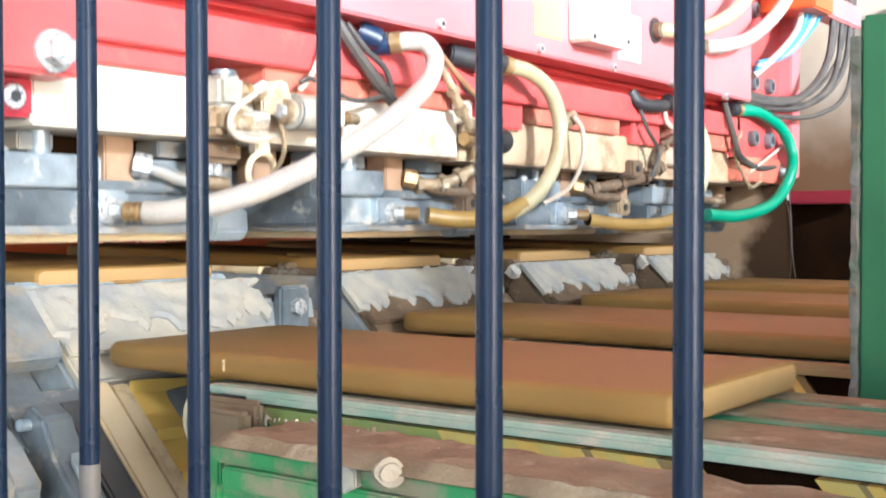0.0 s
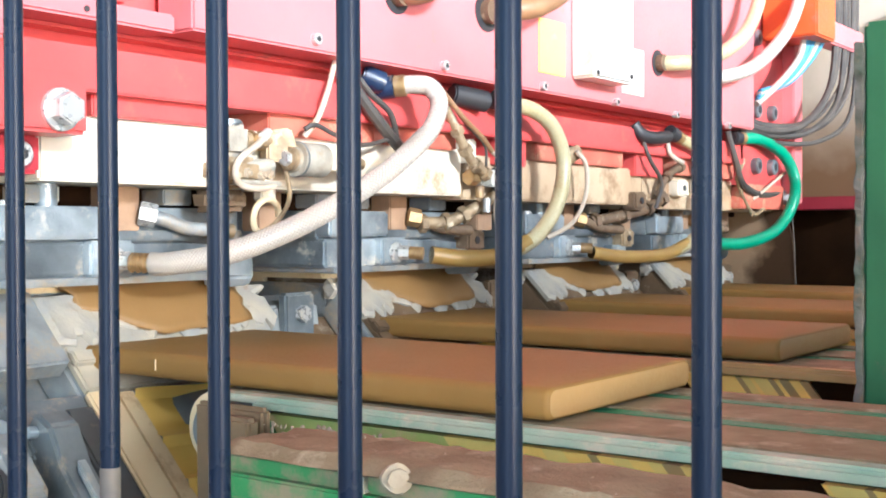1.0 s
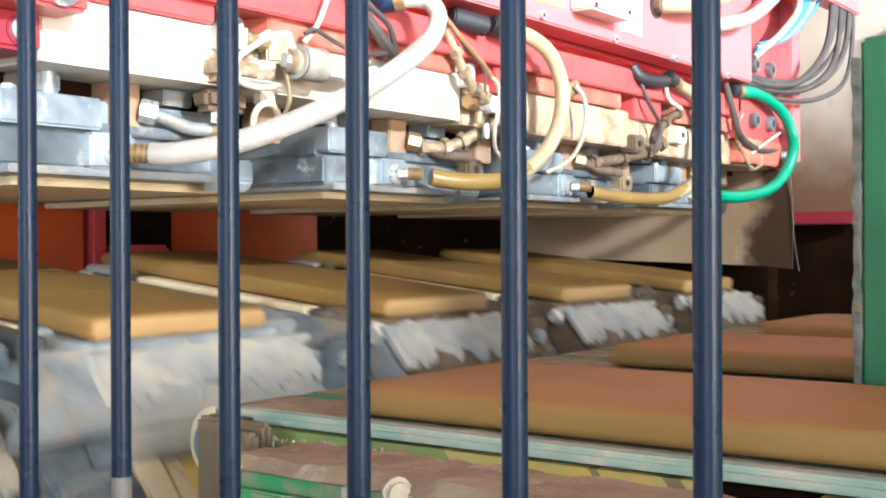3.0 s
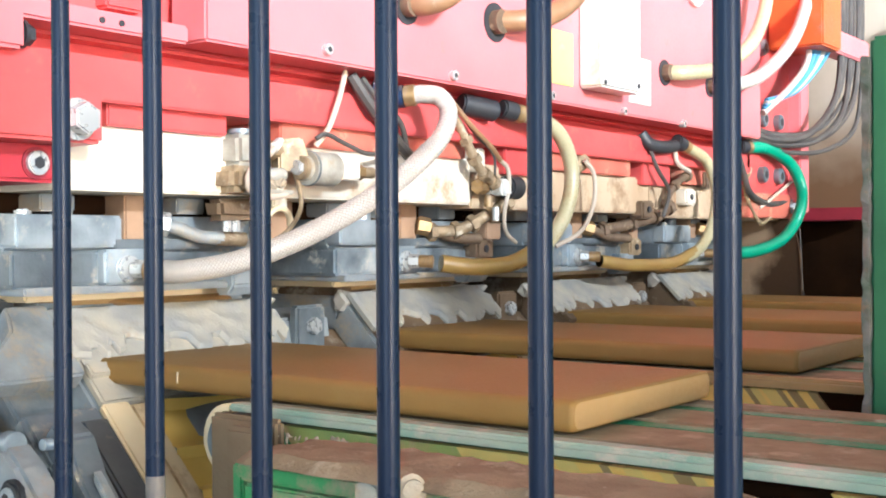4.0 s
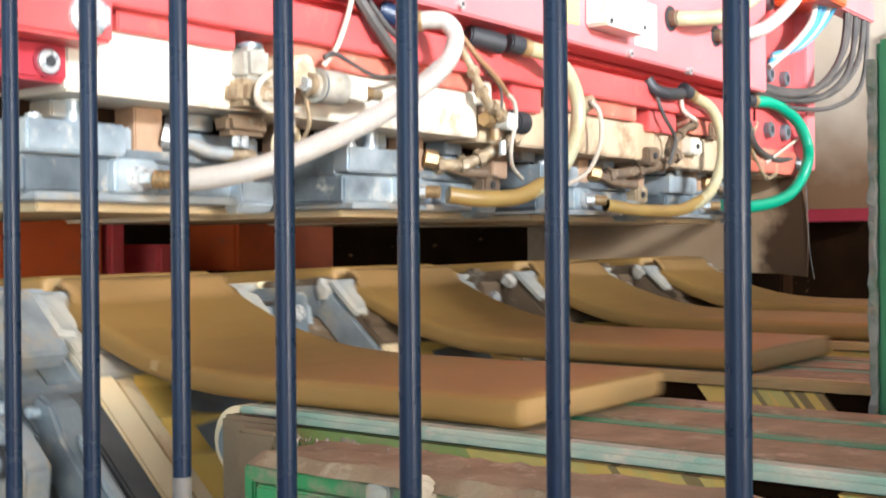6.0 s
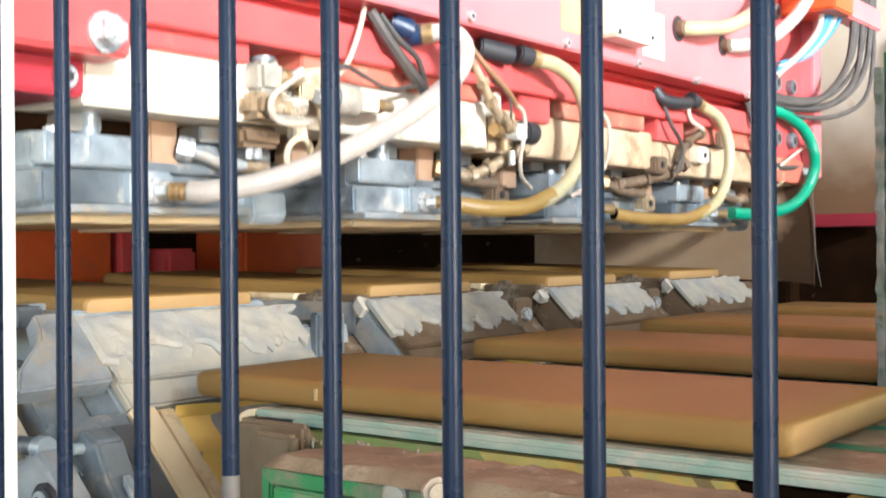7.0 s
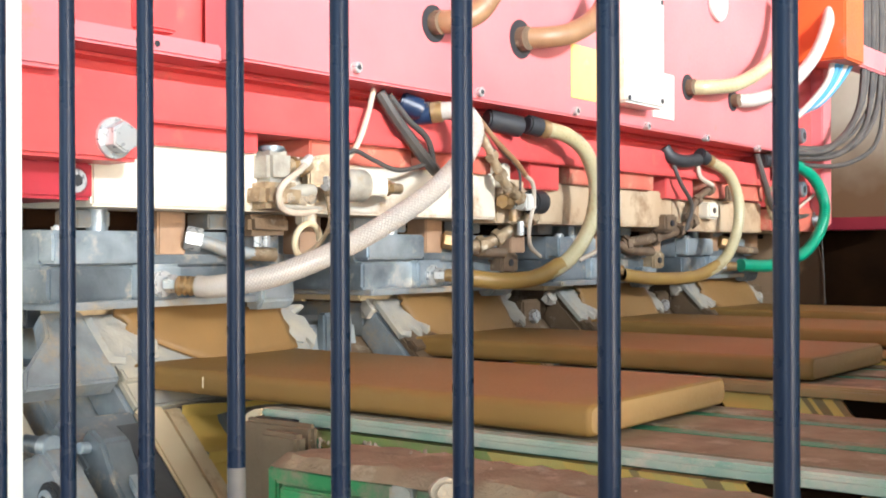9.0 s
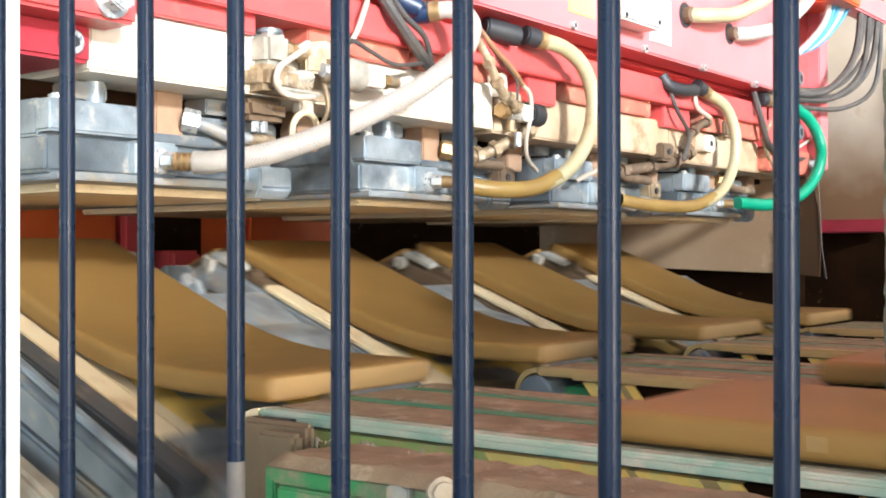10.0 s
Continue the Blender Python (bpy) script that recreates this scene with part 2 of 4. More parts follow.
splash(SPLASH, "Z", 5, 0.34, 1.50, 1.92, 0.97, 0.0, (0.13, 0.066, 0.026))


# ---- building helpers ----
def part(name, bm, mat, parent=None, label="", smooth=False):
    me = bpy.data.meshes.new(name)
    bm.normal_update()
    bm.to_mesh(me)
    bm.free()
    me.materials.append(mat)
    if smooth:
        me.polygons.foreach_set("use_smooth", [True] * len(me.polygons))
        me.set_sharp_from_angle(angle=radians(38))
    ob = new(name, me)
    ob.parent = parent
    if label:
        ob["label"] = label
    return ob


def thing(name, label, category, group="", kind="", at=(0, 0, 0)):
    ob = tagged(new(name), label, category, group, kind)
    ob.empty_display_size = 0.05
    ob.matrix_basis = pose(*at)
    return ob


def box(x0, x1, y0, y1, z0, z1, bevel=0.002, bm=None, seg=2):
    bm = bm or bmesh.new()
    c = bmesh.ops.create_cube(bm, size=1.0, matrix=Matrix.LocRotScale(((x0 + x1) / 2, (y0 + y1) / 2, (z0 + z1) / 2), None, (abs(x1 - x0), abs(y1 - y0), abs(z1 - z0))))
    if bevel:
        edges = list({e for v in c["verts"] for e in v.link_edges})
        bmesh.ops.bevel(bm, geom=edges, offset=bevel, segments=seg, affect="EDGES", clamp_overlap=True)
    return bm


def rod(p, q, r, seg=16, bm=None, r2=None, bevel=0.0):
    bm = bm or bmesh.new()
    p, q = Vector(p), Vector(q)
    m = Matrix.Translation((p + q) / 2) @ (q - p).to_track_quat("Z", "Y").to_matrix().to_4x4()
    c = bmesh.ops.create_cone(bm, cap_ends=True, segments=seg, radius1=r, radius2=r if r2 is None else r2, depth=(q - p).length, matrix=m)
    if bevel:
        rims = [e for e in {e for v in c["verts"] for e in v.link_edges} if any(len(f.verts) > 4 for f in e.link_faces)]
        bmesh.ops.bevel(bm, geom=rims, offset=bevel, segments=2, affect="EDGES", clamp_overlap=True)
    return bm


def curve_points(pts, per=10):
    """A smooth line through the points."""
    pts = [Vector(p) for p in pts]
    ext = [pts[0] * 2 - pts[1], *pts, pts[-1] * 2 - pts[-2]]
    out = []
    for i in range(1, len(ext) - 2):
        a, b, c, d = ext[i - 1:i + 3]
        for k in range(per):
            t = k / per
            out.append(0.5 * ((2 * b) + (c - a) * t + (2 * a - 5 * b + 4 * c - d) * t * t + (3 * b - a - 3 * c + d) * t ** 3))
    return out + [pts[-1]]


def tube(pts, r, seg=14, per=10, ribs=0.0, rib_step=2, bm=None):
    """A round hose along a smooth line; ribs: extra radius on every rib_step-th ring."""
    bm = bm or bmesh.new()
    line = curve_points(pts, per)
    rings, side = [], None
    for i, p in enumerate(line):
        d = (line[min(i + 1, len(line) - 1)] - line[max(i - 1, 0)]).normalized()
        side = (side - d * side.dot(d)).normalized() if side else d.orthogonal().normalized()
        up = d.cross(side)
        rr = r + (ribs if ribs and i % rib_step == 0 else 0)
        rings.append([bm.verts.new(p + (side * math.cos(a) + up * math.sin(a)) * rr) for a in (2 * math.pi * k / seg for k in range(seg))])
    for a, b in zip(rings, rings[1:]):
        for k in range(seg):
            bm.faces.new((a[k], a[(k + 1) % seg], b[(k + 1) % seg], b[k]))
    bm.faces.new(rings[0][::-1]), bm.faces.new(rings[-1])
    return bm


def prism(outline, y0, y1, bm=None, bevel=0.0):
    """An (x, z) outline drawn out from y0 to y1."""
    bm = bm or bmesh.new()
    a = [bm.verts.new((x, y0, z)) for x, z in outline]
    b = [bm.verts.new((x, y1, z)) for x, z in outline]
    faces = [bm.faces.new(a), bm.faces.new(b[::-1])]
    for i in range(len(a)):
        j = (i + 1) % len(a)
        faces.append(bm.faces.new((a[j], a[i], b[i], b[j])))
    bmesh.ops.recalc_face_normals(bm, faces=faces)
    if bevel:
        bmesh.ops.bevel(bm, geom=list({e for f in faces for e in f.edges}), offset=bevel, segments=2, affect="EDGES", clamp_overlap=True)
    return bm


def bolt(at, way, r, length, parent, washer=True, name="hex_bolt", mat=None, socket=False):
    """A bolt whose head stands out along way from the surface at at."""
    at, way = Vector(at), Vector(way).normalized()
    bm = rod(at - way * 0.004, at + way * length, r, 6 if not socket else 18, bevel=r * 0.12)
    if washer:
        rod(at - way * 0.002, at + way * r * 0.25, r * 1.3, 20, bm)
    ob = part(name, bm, mat or CHROME, parent, smooth=True)
    if socket:
        part("socket", rod(at + way * (length - 0.002), at + way * (length + 0.0006), r * 0.52, 6), BLACK, ob)
    return ob


def rough_edges(bm, amount, freq, seed=0.0):
    for v in bm.verts:
        n = noise.noise_vector(v.co * freq + Vector((seed, seed * 2, 0)))
        v.co += n * amount
    return bm


PITCH, TURNS = 0.511, (2.17, 5.77, 9.4)
FLOOR = -0.7
AXIS = (-1.0, 0.258)
APOTHEM = 0.83
SLAB_LONG, SLAB_WIDE, SLAB_THICK = 0.655, 0.27, 0.0275

# ---- the hall ----
hall_floor = tagged(part("floor", box(-14, 14, -12, 14, FLOOR - 0.2, FLOOR, 0), CONCRETE), "dusty concrete factory floor", "floor", kind="structure")
tagged(part("wall_west", box(-14.3, -14, -12, 14, FLOOR, 7, 0), WALL), "limewashed hall wall behind the press", "wall", kind="structure")
# roof out of view, added to keep overhead sky off the machine
tagged(part("ceiling", box(-14, 6, -6.3, 14, 4.6, 4.8, 0), WALL), "unseen hall roof added to cut off the overhead sky", "ceiling", kind="structure")
# unseen wall added to shade the lower machine; its gap holds the fill lamp
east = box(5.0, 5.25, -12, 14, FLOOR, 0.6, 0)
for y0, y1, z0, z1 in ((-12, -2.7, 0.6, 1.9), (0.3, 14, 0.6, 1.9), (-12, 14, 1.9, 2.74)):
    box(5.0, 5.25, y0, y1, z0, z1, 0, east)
tagged(part("wall_east", east, WALL), "unseen added wall that shades the lower machine, gapped for a lamp", "wall", kind="structure")
# low wall out of view, added; its height sets the skylight let in
tagged(part("wall_south", box(-14, 5.0, -6.3, -6, FLOOR, 0.1, 0), WALL), "unseen low wall added under the open south side", "wall", kind="structure")
tagged(part("wall_north", box(-14, 14, 14, 14.3, FLOOR, 7, 0), WALL), "limewashed hall end wall", "wall", kind="structure")

# ---- guard fence ----
fence = thing("guard_fence", "slate-blue wire mesh machine guard fence", "fence", at=(0, -0.6309, 0))
fence_wire = rod((0, 0, FLOOR), (0, 0, 1.75), 0.0023, 14)
wire_mesh = None
for k in range(-9, 16):
    x = 0.2374 + k * 0.0355
    if wire_mesh is None:
        w = part("vertical_wire", fence_wire, BAR, fence, smooth=True)
        wire_mesh = w.data
    else:
        w = new("vertical_wire", wire_mesh)
        w.parent = fence
    w.matrix_basis = pose(x, 0, 0)
for z in (FLOOR + 0.1, -0.05, 0.62, 1.33, 1.7):
    part("cross_wire", rod((-0.1, 0.006, z), (0.8, 0.006, z), 0.0032, 12), BAR, fence, smooth=True)
part("rubbed_patch", rod((0.2729, 0, 1.04), (0.2729, 0, 1.102), 0.00236, 14), RUBBED, fence, "rubbed dusty stretch of wire", True)

# ---- press head: one thing that goes up and down; built in its lowered place ----
head = thing("press_head", "red press head with cream beam, steel moulds and hoses", "press")
panel = part("front_panel", box(-0.56, -0.50, 0.076, 1.716, 1.381, 2.35, 0.003), RED_PALE, head, "red steel cover panel, pale from painted glare")
for at in ((-0.500, 0.273, 1.396), (-0.500, 0.541, 1.393), (-0.500, 0.810, 1.390), (-0.500, 1.058, 1.386), (-0.500, 1.306, 1.383), (-0.500, 1.564, 1.379)):
    bolt(at, (1, 0, 0), 0.0072, 0.008, panel, False, "socket_screw", CHROME, True)
for (x, y, z), r in (((-0.500, 0.436, 1.477), 0.026), ((-0.500, 0.652, 1.486), 0.030), ((-0.500, 1.230, 1.475), 0.025), ((-0.500, 1.439, 1.470), 0.022)):
    part("hose_hole", rod((-0.501, y, z), (-0.4985, y, z), r, 24), BLACK, panel)
    part("hole_sleeve", rod((-0.505, y, z), (-0.485, y, z), r * 0.62, 20), FITTING_DARK, panel, smooth=True)
part("cover_disc", rod((-0.5, 1.36, 1.66), (-0.49, 1.36, 1.66), 0.038, 32, bevel=0.002), PLATE, panel, "round beige cover disc", True)
jbox = part("junction_box", box(-0.502, -0.455, 0.905, 1.045, 1.412, 1.70, 0.004), PLATE, panel, "clay-smeared aluminium junction box")
for y, z in ((0.915, 1.42), (1.035, 1.425), (0.915, 1.60), (1.035, 1.60)):
    part("screw", rod((-0.456, y, z), (-0.4535, y, z), 0.0045, 12), BLACK, jbox)
part("name_plate", box(-0.502, -0.4975, 1.083, 1.168, 1.405, 1.49, 0.0008), PLATE, panel, "grey metal plate with worn lines")
part("warning_label", box(-0.502, -0.498, 0.80, 0.882, 1.412, 1.50, 0.0008), YELLOW_LABEL, panel, "worn yellow label")
part("upper_body", box(-1.5, -0.57, -0.16, 1.9, 1.375, 2.35, 0.004), RED, head)
part("upper_ledge", box(-0.575, -0.525, -0.15, 0.074, 1.379, 1.40, 0.003), RED_PALE, head)
part("window_frame", box(-0.572, -0.55, -0.02, 0.03, 1.41, 1.8, 0.003), RED, head)
part("corner_column", box(-0.60, -0.515, -0.30, -0.142, 1.345, 2.2, 0.004), RED_PALE, head)
bolt((-0.53, -0.138, 1.362), (0, 1, 0), 0.011, 0.012, head, True, "cap_bolt", BLACK)
for y in (-0.045, -0.02):
    part("tapped_hole", rod((-0.526, y, 1.389), (-0.5235, y, 1.389), 0.0035, 12), BLACK, head)
part("shadow_gap", box(-1.45, -0.60, -0.14, 1.75, 1.352, 1.376, 0), RED, head)
beam = part("lower_beam", box(-1.45, -0.535, -0.26, 1.74, 1.306, 1.353, 0.003), RED, head, "red lower beam with smeared paint")
part("beam_lip", box(-0.56, -0.527, -0.26, 1.74, 1.304, 1.318, 0.002), RED, head)
for y0, y1, z0, m in ((-0.026, 0.146, 1.281, RED), (0.235, 0.44, 1.277, RED_WORN), (0.46, 0.63, 1.279, RED_WORN), (0.74, 0.83, 1.262, RED), (0.86, 1.17, 1.275, RED_WORN), (1.22, 1.34, 1.262, RED), (1.4, 1.7, 1.27, RED_WORN)):
    part("spacer_plate", box(-1.4, -0.542, y0, y1, z0, 1.307, 0.002), m, head)
block = part("clamp_block", box(-0.72, -0.50, -0.30, -0.062, 1.256, 1.318, 0.004), RED, head, "red clamp block")
bolt((-0.50, -0.096, 1.279), (1, 0, 0), 0.0165, 0.022, block, True)
block2 = part("lower_clamp_block", box(-0.72, -0.545, -0.24, -0.087, 1.217, 1.258, 0.004), RED_DEEP, head, "dark red lower clamp block")
# disc of darker red paints the shading round the screw
part("recess_shading", rod((-0.546, -0.112, 1.2365), (-0.5435, -0.112, 1.2365), 0.0165, 24), RED_DARK, block2)
bolt((-0.545, -0.112, 1.2365), (1, 0, 0), 0.0125, 0.007, block2, False, "socket_screw", CHROME, True)
part("tool_beam", box(-1.4, -0.552, -0.085, 0.66, 1.211, 1.282, 0.003), WHITE, head, "cream-painted tool beam with rust stains")
part("tool_beam", box(-1.4, -0.554, 0.662, 1.27, 1.206, 1.276, 0.003), TAN, head, "rust-brown stained cream tool beam")
part("tool_beam", box(-1.4, -0.556, 1.272, 1.98, 1.20, 1.268, 0.003), TAN, head, "rust-brown stained cream tool beam")
# shade of the gap under the beam is put into this plate's near-black
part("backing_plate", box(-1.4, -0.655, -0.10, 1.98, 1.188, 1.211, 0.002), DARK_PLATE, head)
for y in (-0.06, 0.13, 0.22, 0.40, 0.47, 0.66, 0.88, 0.98, 1.17, 1.4, 1.6):
    part("packing_strip", box(-0.66, -0.615, y, y + 0.045, 1.190, 1.2095, 0.002), STEEL_CLAY, head)

for k in range(4):
    o = PITCH * k
    tool = part("upper_mould", box(-1.38, -0.625, -0.10 + o, 0.262 + o, 1.146, 1.187, 0.003), STEEL, head, "steel upper mould smeared with clay")
    part("mould_step", box(-0.63, -0.60, -0.10 + o, 0.03 + o, 1.150, 1.186, 0.003), STEEL, tool)
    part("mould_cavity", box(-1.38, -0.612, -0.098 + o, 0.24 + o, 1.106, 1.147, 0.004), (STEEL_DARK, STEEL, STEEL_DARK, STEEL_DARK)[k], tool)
    part("side_shoulder", box(-0.622, -0.598, 0.012 + o, 0.075 + o, 1.106, 1.148, 0.004), STEEL, tool)
    part("drip_edge", box(-1.37, -0.600, -0.09 + o, 0.235 + o, 1.098, 1.107, 0.002), STEEL_CLAY, tool)
    part("plaster_core", box(-1.34, -0.66, -0.05 + o, 0.27 + o, 1.088, 1.099, 0.003), CREAM, tool)
    part("corner_tab", prism(((-0.628, 1.128), (-0.592, 1.128), (-0.590, 1.100), (-0.600, 1.088), (-0.622, 1.088)), 0.198 + o, 0.256 + o, bevel=0.003), STEEL, tool)
    part("rail", box(-0.625, -0.604, 0.03 + o, 0.25 + o, 1.147, 1.159, 0.002), STEEL_DARK, tool)
    part("spacer_block", box(-0.66, -0.618, 0.055 + o, 0.097 + o, 1.158, 1.212, 0.002), WOOD, head, "brown clay-stained spacer block")
    part("spacer_block", box(-0.66, -0.628, 0.30 + o, 0.345 + o, 1.158, 1.212, 0.002), WOOD, head, "brown clay-stained spacer block")
    part("stud", rod((-0.62, -0.03 + o, 1.186), (-0.62, -0.03 + o, 1.212), 0.012, 14), STEEL, tool, smooth=True)
    bolt((-0.61, -0.085 + o, 1.188), (0, 0, -1), 0.007, 0.01, tool, True)
    # hose fitting on the mould's face
    fit = part("hose_fitting", rod((-0.600, 0.043 + o, 1.125), (-0.592, 0.043 + o, 1.125), 0.0155, 22, bevel=0.002), CHROME, tool, smooth=True)
    part("union_nut", rod((-0.593, 0.045 + o, 1.125), (-0.579, 0.052 + o, 1.125), 0.0105, 6, bevel=0.001), CHROME, fit, smooth=True)
    part("brass_union", rod((-0.579, 0.052 + o, 1.125), (-0.560, 0.062 + o, 1.124), 0.0095, 14, bevel=0.001), BRASS, fit, smooth=True)
    # side valve: elbow, body and cable ring
    valve = part("valve_elbow", tube(((-0.612, 0.095 + o, 1.178), (-0.600, 0.118 + o, 1.172), (-0.592, 0.145 + o, 1.162), (-0.585, 0.175 + o, 1.160)), 0.0085, 12, 5), STEEL_CLAY if k == 0 else FITTING_DARK, head, "zinc valve elbow smeared with clay", True)
    part("elbow_nut", rod((-0.614, 0.092 + o, 1.180), (-0.602, 0.108 + o, 1.176), 0.0145, 6, bevel=0.001), CHROME if k == 0 else BRASS, valve, smooth=True)
    part("valve_stub", rod((-0.588, 0.168 + o, 1.160), (-0.575, 0.205 + o, 1.158), 0.009, 12, bevel=0.001), FITTING if k == 0 else FITTING_DARK, valve, smooth=True)

# ribbed brass tail on the first mould's hose
tail_a, tail_b = Vector((-0.570, 0.043, 1.1232)), Vector((-0.548, 0.057, 1.122))
tail = part("hose_tail", rod(tail_a, tail_b, 0.009, 18), BRASS, head, "ribbed brass hose tail", True)
for f in (0.12, 0.40, 0.66, 0.92):
    part("ring", rod(tail_a.lerp(tail_b, f - 0.08), tail_a.lerp(tail_b, f + 0.08), 0.0112, 18, bevel=0.001), BRASS if f < 0.9 else GREYED, tail, smooth=True)

# actuator group on the tool beam, one at each mould
def actuator():
    """Pneumatic actuator of the first mould: capped body, elbow block, cylinder with a hexagon plug, clamp and cables."""
    body = part("actuator", rough_edges(box(-0.560, -0.524, 0.147, 0.187, 1.246, 1.285, 0.006), 0.0015, 60), GREYED, head, "dull grey actuator crusted with clay", True)
    part("cap_rim", rod((-0.542, 0.167, 1.284), (-0.542, 0.167, 1.291), 0.017, 18, bevel=0.002), STEEL_DARK, body, smooth=True)
    part("lower_body", rough_edges(box(-0.566, -0.522, 0.136, 0.205, 1.214, 1.246, 0.008), 0.003, 50), FITTING, body, "lower body caked with clay", True)
    block = prism(((-0.019, -0.020), (0.014, -0.020), (0.022, -0.004), (0.012, 0.022), (-0.019, 0.018)), -0.016, 0.016, bevel=0.003)
    block.transform(pose(-0.530, 0.238, 1.263, 0, 0, 62))
    part("elbow_block", rough_edges(block, 0.001, 70), FITTING, body, smooth=True)
    part("nipple", rod((-0.536, 0.186, 1.268), (-0.530, 0.224, 1.268), 0.0095, 14, bevel=0.001), FITTING, body, smooth=True)
    for y in (0.194, 0.209):
        part("nipple_nut", rod((-0.5352, y, 1.268), (-0.5345, y + 0.007, 1.268), 0.0125, 6, bevel=0.001), BRASS, body)
    cyl = part("cylinder", rod((-0.513, 0.244, 1.247), (-0.513, 0.304, 1.247), 0.0215, 26, bevel=0.006), GREYED, body, "grey cylinder smeared with clay", True)
    part("cylinder_ring", rod((-0.513, 0.252, 1.247), (-0.513, 0.256, 1.247), 0.0225, 26, bevel=0.001), STEEL_DARK, cyl, smooth=True)
    part("plug_flange", rod((-0.513, 0.237, 1.247), (-0.513, 0.245, 1.247), 0.015, 20, bevel=0.001), FITTING, cyl, smooth=True)
    part("hex_plug", rod((-0.513, 0.230, 1.247), (-0.513, 0.238, 1.247), 0.0095, 6, bevel=0.001), CHROME, cyl)
    part("label_box", box(-0.525, -0.503, 0.305, 0.343, 1.235, 1.258, 0.002), WHITE, body, "small white valve block")
    part("tail_nut", rod((-0.513, 0.343, 1.246), (-0.513, 0.356, 1.246), 0.0105, 6, bevel=0.001), BRASS, body)
    part("tail_pipe", rod((-0.513, 0.354, 1.246), (-0.512, 0.376, 1.246), 0.0075, 12), FITTING, body, smooth=True)
    part("arm", rod((-0.545, 0.158, 1.232), (-0.527, 0.226, 1.238), 0.0095, 14, bevel=0.002), GREYED, body, smooth=True)
    part("tray", rough_edges(box(-0.556, -0.515, 0.162, 0.232, 1.213, 1.219, 0.002), 0.001, 60), GREYED, body)
    part("clay_cup", rough_edges(box(-0.590, -0.556, 0.146, 0.216, 1.181, 1.209, 0.007), 0.003, 45), CAKED, body, "brown clay-caked joint", True)
    for y in (0.170, 0.184):
        part("small_bolt", rod((-0.570, y, 1.168), (-0.570, y, 1.183), 0.0055, 6), CHROME, body)
    ring = tube([(-0.56 + 0.004 * math.sin(a), 0.247 + 0.022 * math.cos(a), 1.176 + 0.022 * math.sin(a)) for a in (i * math.pi / 6 for i in range(10))], 0.0042, 8, 3)
    part("clamp_ring", ring, CREAM, body, "broken cream clamp ring", True)
    part("bracket", box(-0.572, -0.556, 0.236, 0.262, 1.196, 1.216, 0.002), WHITE, body)
    part("sensor_cable", tube(((-0.528, 0.215, 1.275), (-0.515, 0.190, 1.262), (-0.512, 0.158, 1.243), (-0.512, 0.150, 1.226), (-0.516, 0.162, 1.213), (-0.518, 0.19, 1.209), (-0.52, 0.222, 1.213)), 0.004, 8, 6), CABLE_PALE, body, smooth=True)
    part("sensor_plug", rod((-0.522, 0.203, 1.270), (-0.530, 0.222, 1.279), 0.0062, 10, bevel=0.001), PLATE, body, smooth=True)
    part("trailing_cable", tube(((-0.52, 0.240, 1.238), (-0.522, 0.250, 1.20), (-0.54, 0.246, 1.17), (-0.555, 0.222, 1.152)), 0.003, 8, 6), FITTING, body, smooth=True)
    for i, y in enumerate((0.158, 0.176, 0.199, 0.214)):
        part("clay_blob", rough_edges(rod((-0.530, y, 1.222 + 0.006 * (i % 2)), (-0.519, y + 0.006, 1.226), 0.007, 10, bevel=0.003), 0.003, 90, i), CRUMB, body, smooth=True)


actuator()

# hoses
def hose(pts, r, mat, name="hose", label="", ribs=0.0, per=10, ends=None):
    h = part(name, tube(pts, r, 16, per, ribs), mat, head, label, True)
    if ends:
        a, b = Vector(pts[-1]), Vector(pts[-2])
        d = (a - b).normalized()
        part("clip", rod(a - d * 0.012, a + d * 0.004, r * 1.18, 16, bevel=0.001), BRASS, h, smooth=True)
        part("coupling", rod(a + d * 0.002, a + d * 0.032, r * 1.25, 16, bevel=0.003), ends, h, smooth=True)
    return h


braided = hose(((-0.550, 0.056, 1.122), (-0.533, 0.068, 1.122), (-0.490, 0.110, 1.132), (-0.455, 0.166, 1.155), (-0.435, 0.243, 1.190), (-0.435, 0.341, 1.235), (-0.445, 0.432, 1.286), (-0.460, 0.478, 1.329), (-0.475, 0.479, 1.354), (-0.495, 0.467, 1.359), (-0.515, 0.456, 1.357)), 0.0128, HOSE_CLEAR, "braided_hose", "clear braided hose", 0, 14, BLUE)
for way in (1, -1):
    for ph in range(15):
        line = curve_points([v for v in ((-0.550, 0.056, 1.122), (-0.533, 0.068, 1.122), (-0.490, 0.110, 1.132), (-0.455, 0.166, 1.155), (-0.435, 0.243, 1.190), (-0.435, 0.341, 1.235), (-0.445, 0.432, 1.286))], 16)
        path, side = [], None
        for i, p in enumerate(line):
            d = (line[min(i + 1, len(line) - 1)] - line[max(i - 1, 0)]).normalized()
            side = (side - d * side.dot(d)).normalized() if side else d.orthogonal().normalized()
            a = way * i * 0.42 + ph * 2 * math.pi / 15
            path.append(p + (side * math.cos(a) + d.cross(side) * math.sin(a)) * 0.0129)
        part("braid", tube(path, 0.00045, 5, 1), BRAID, braided, smooth=True)
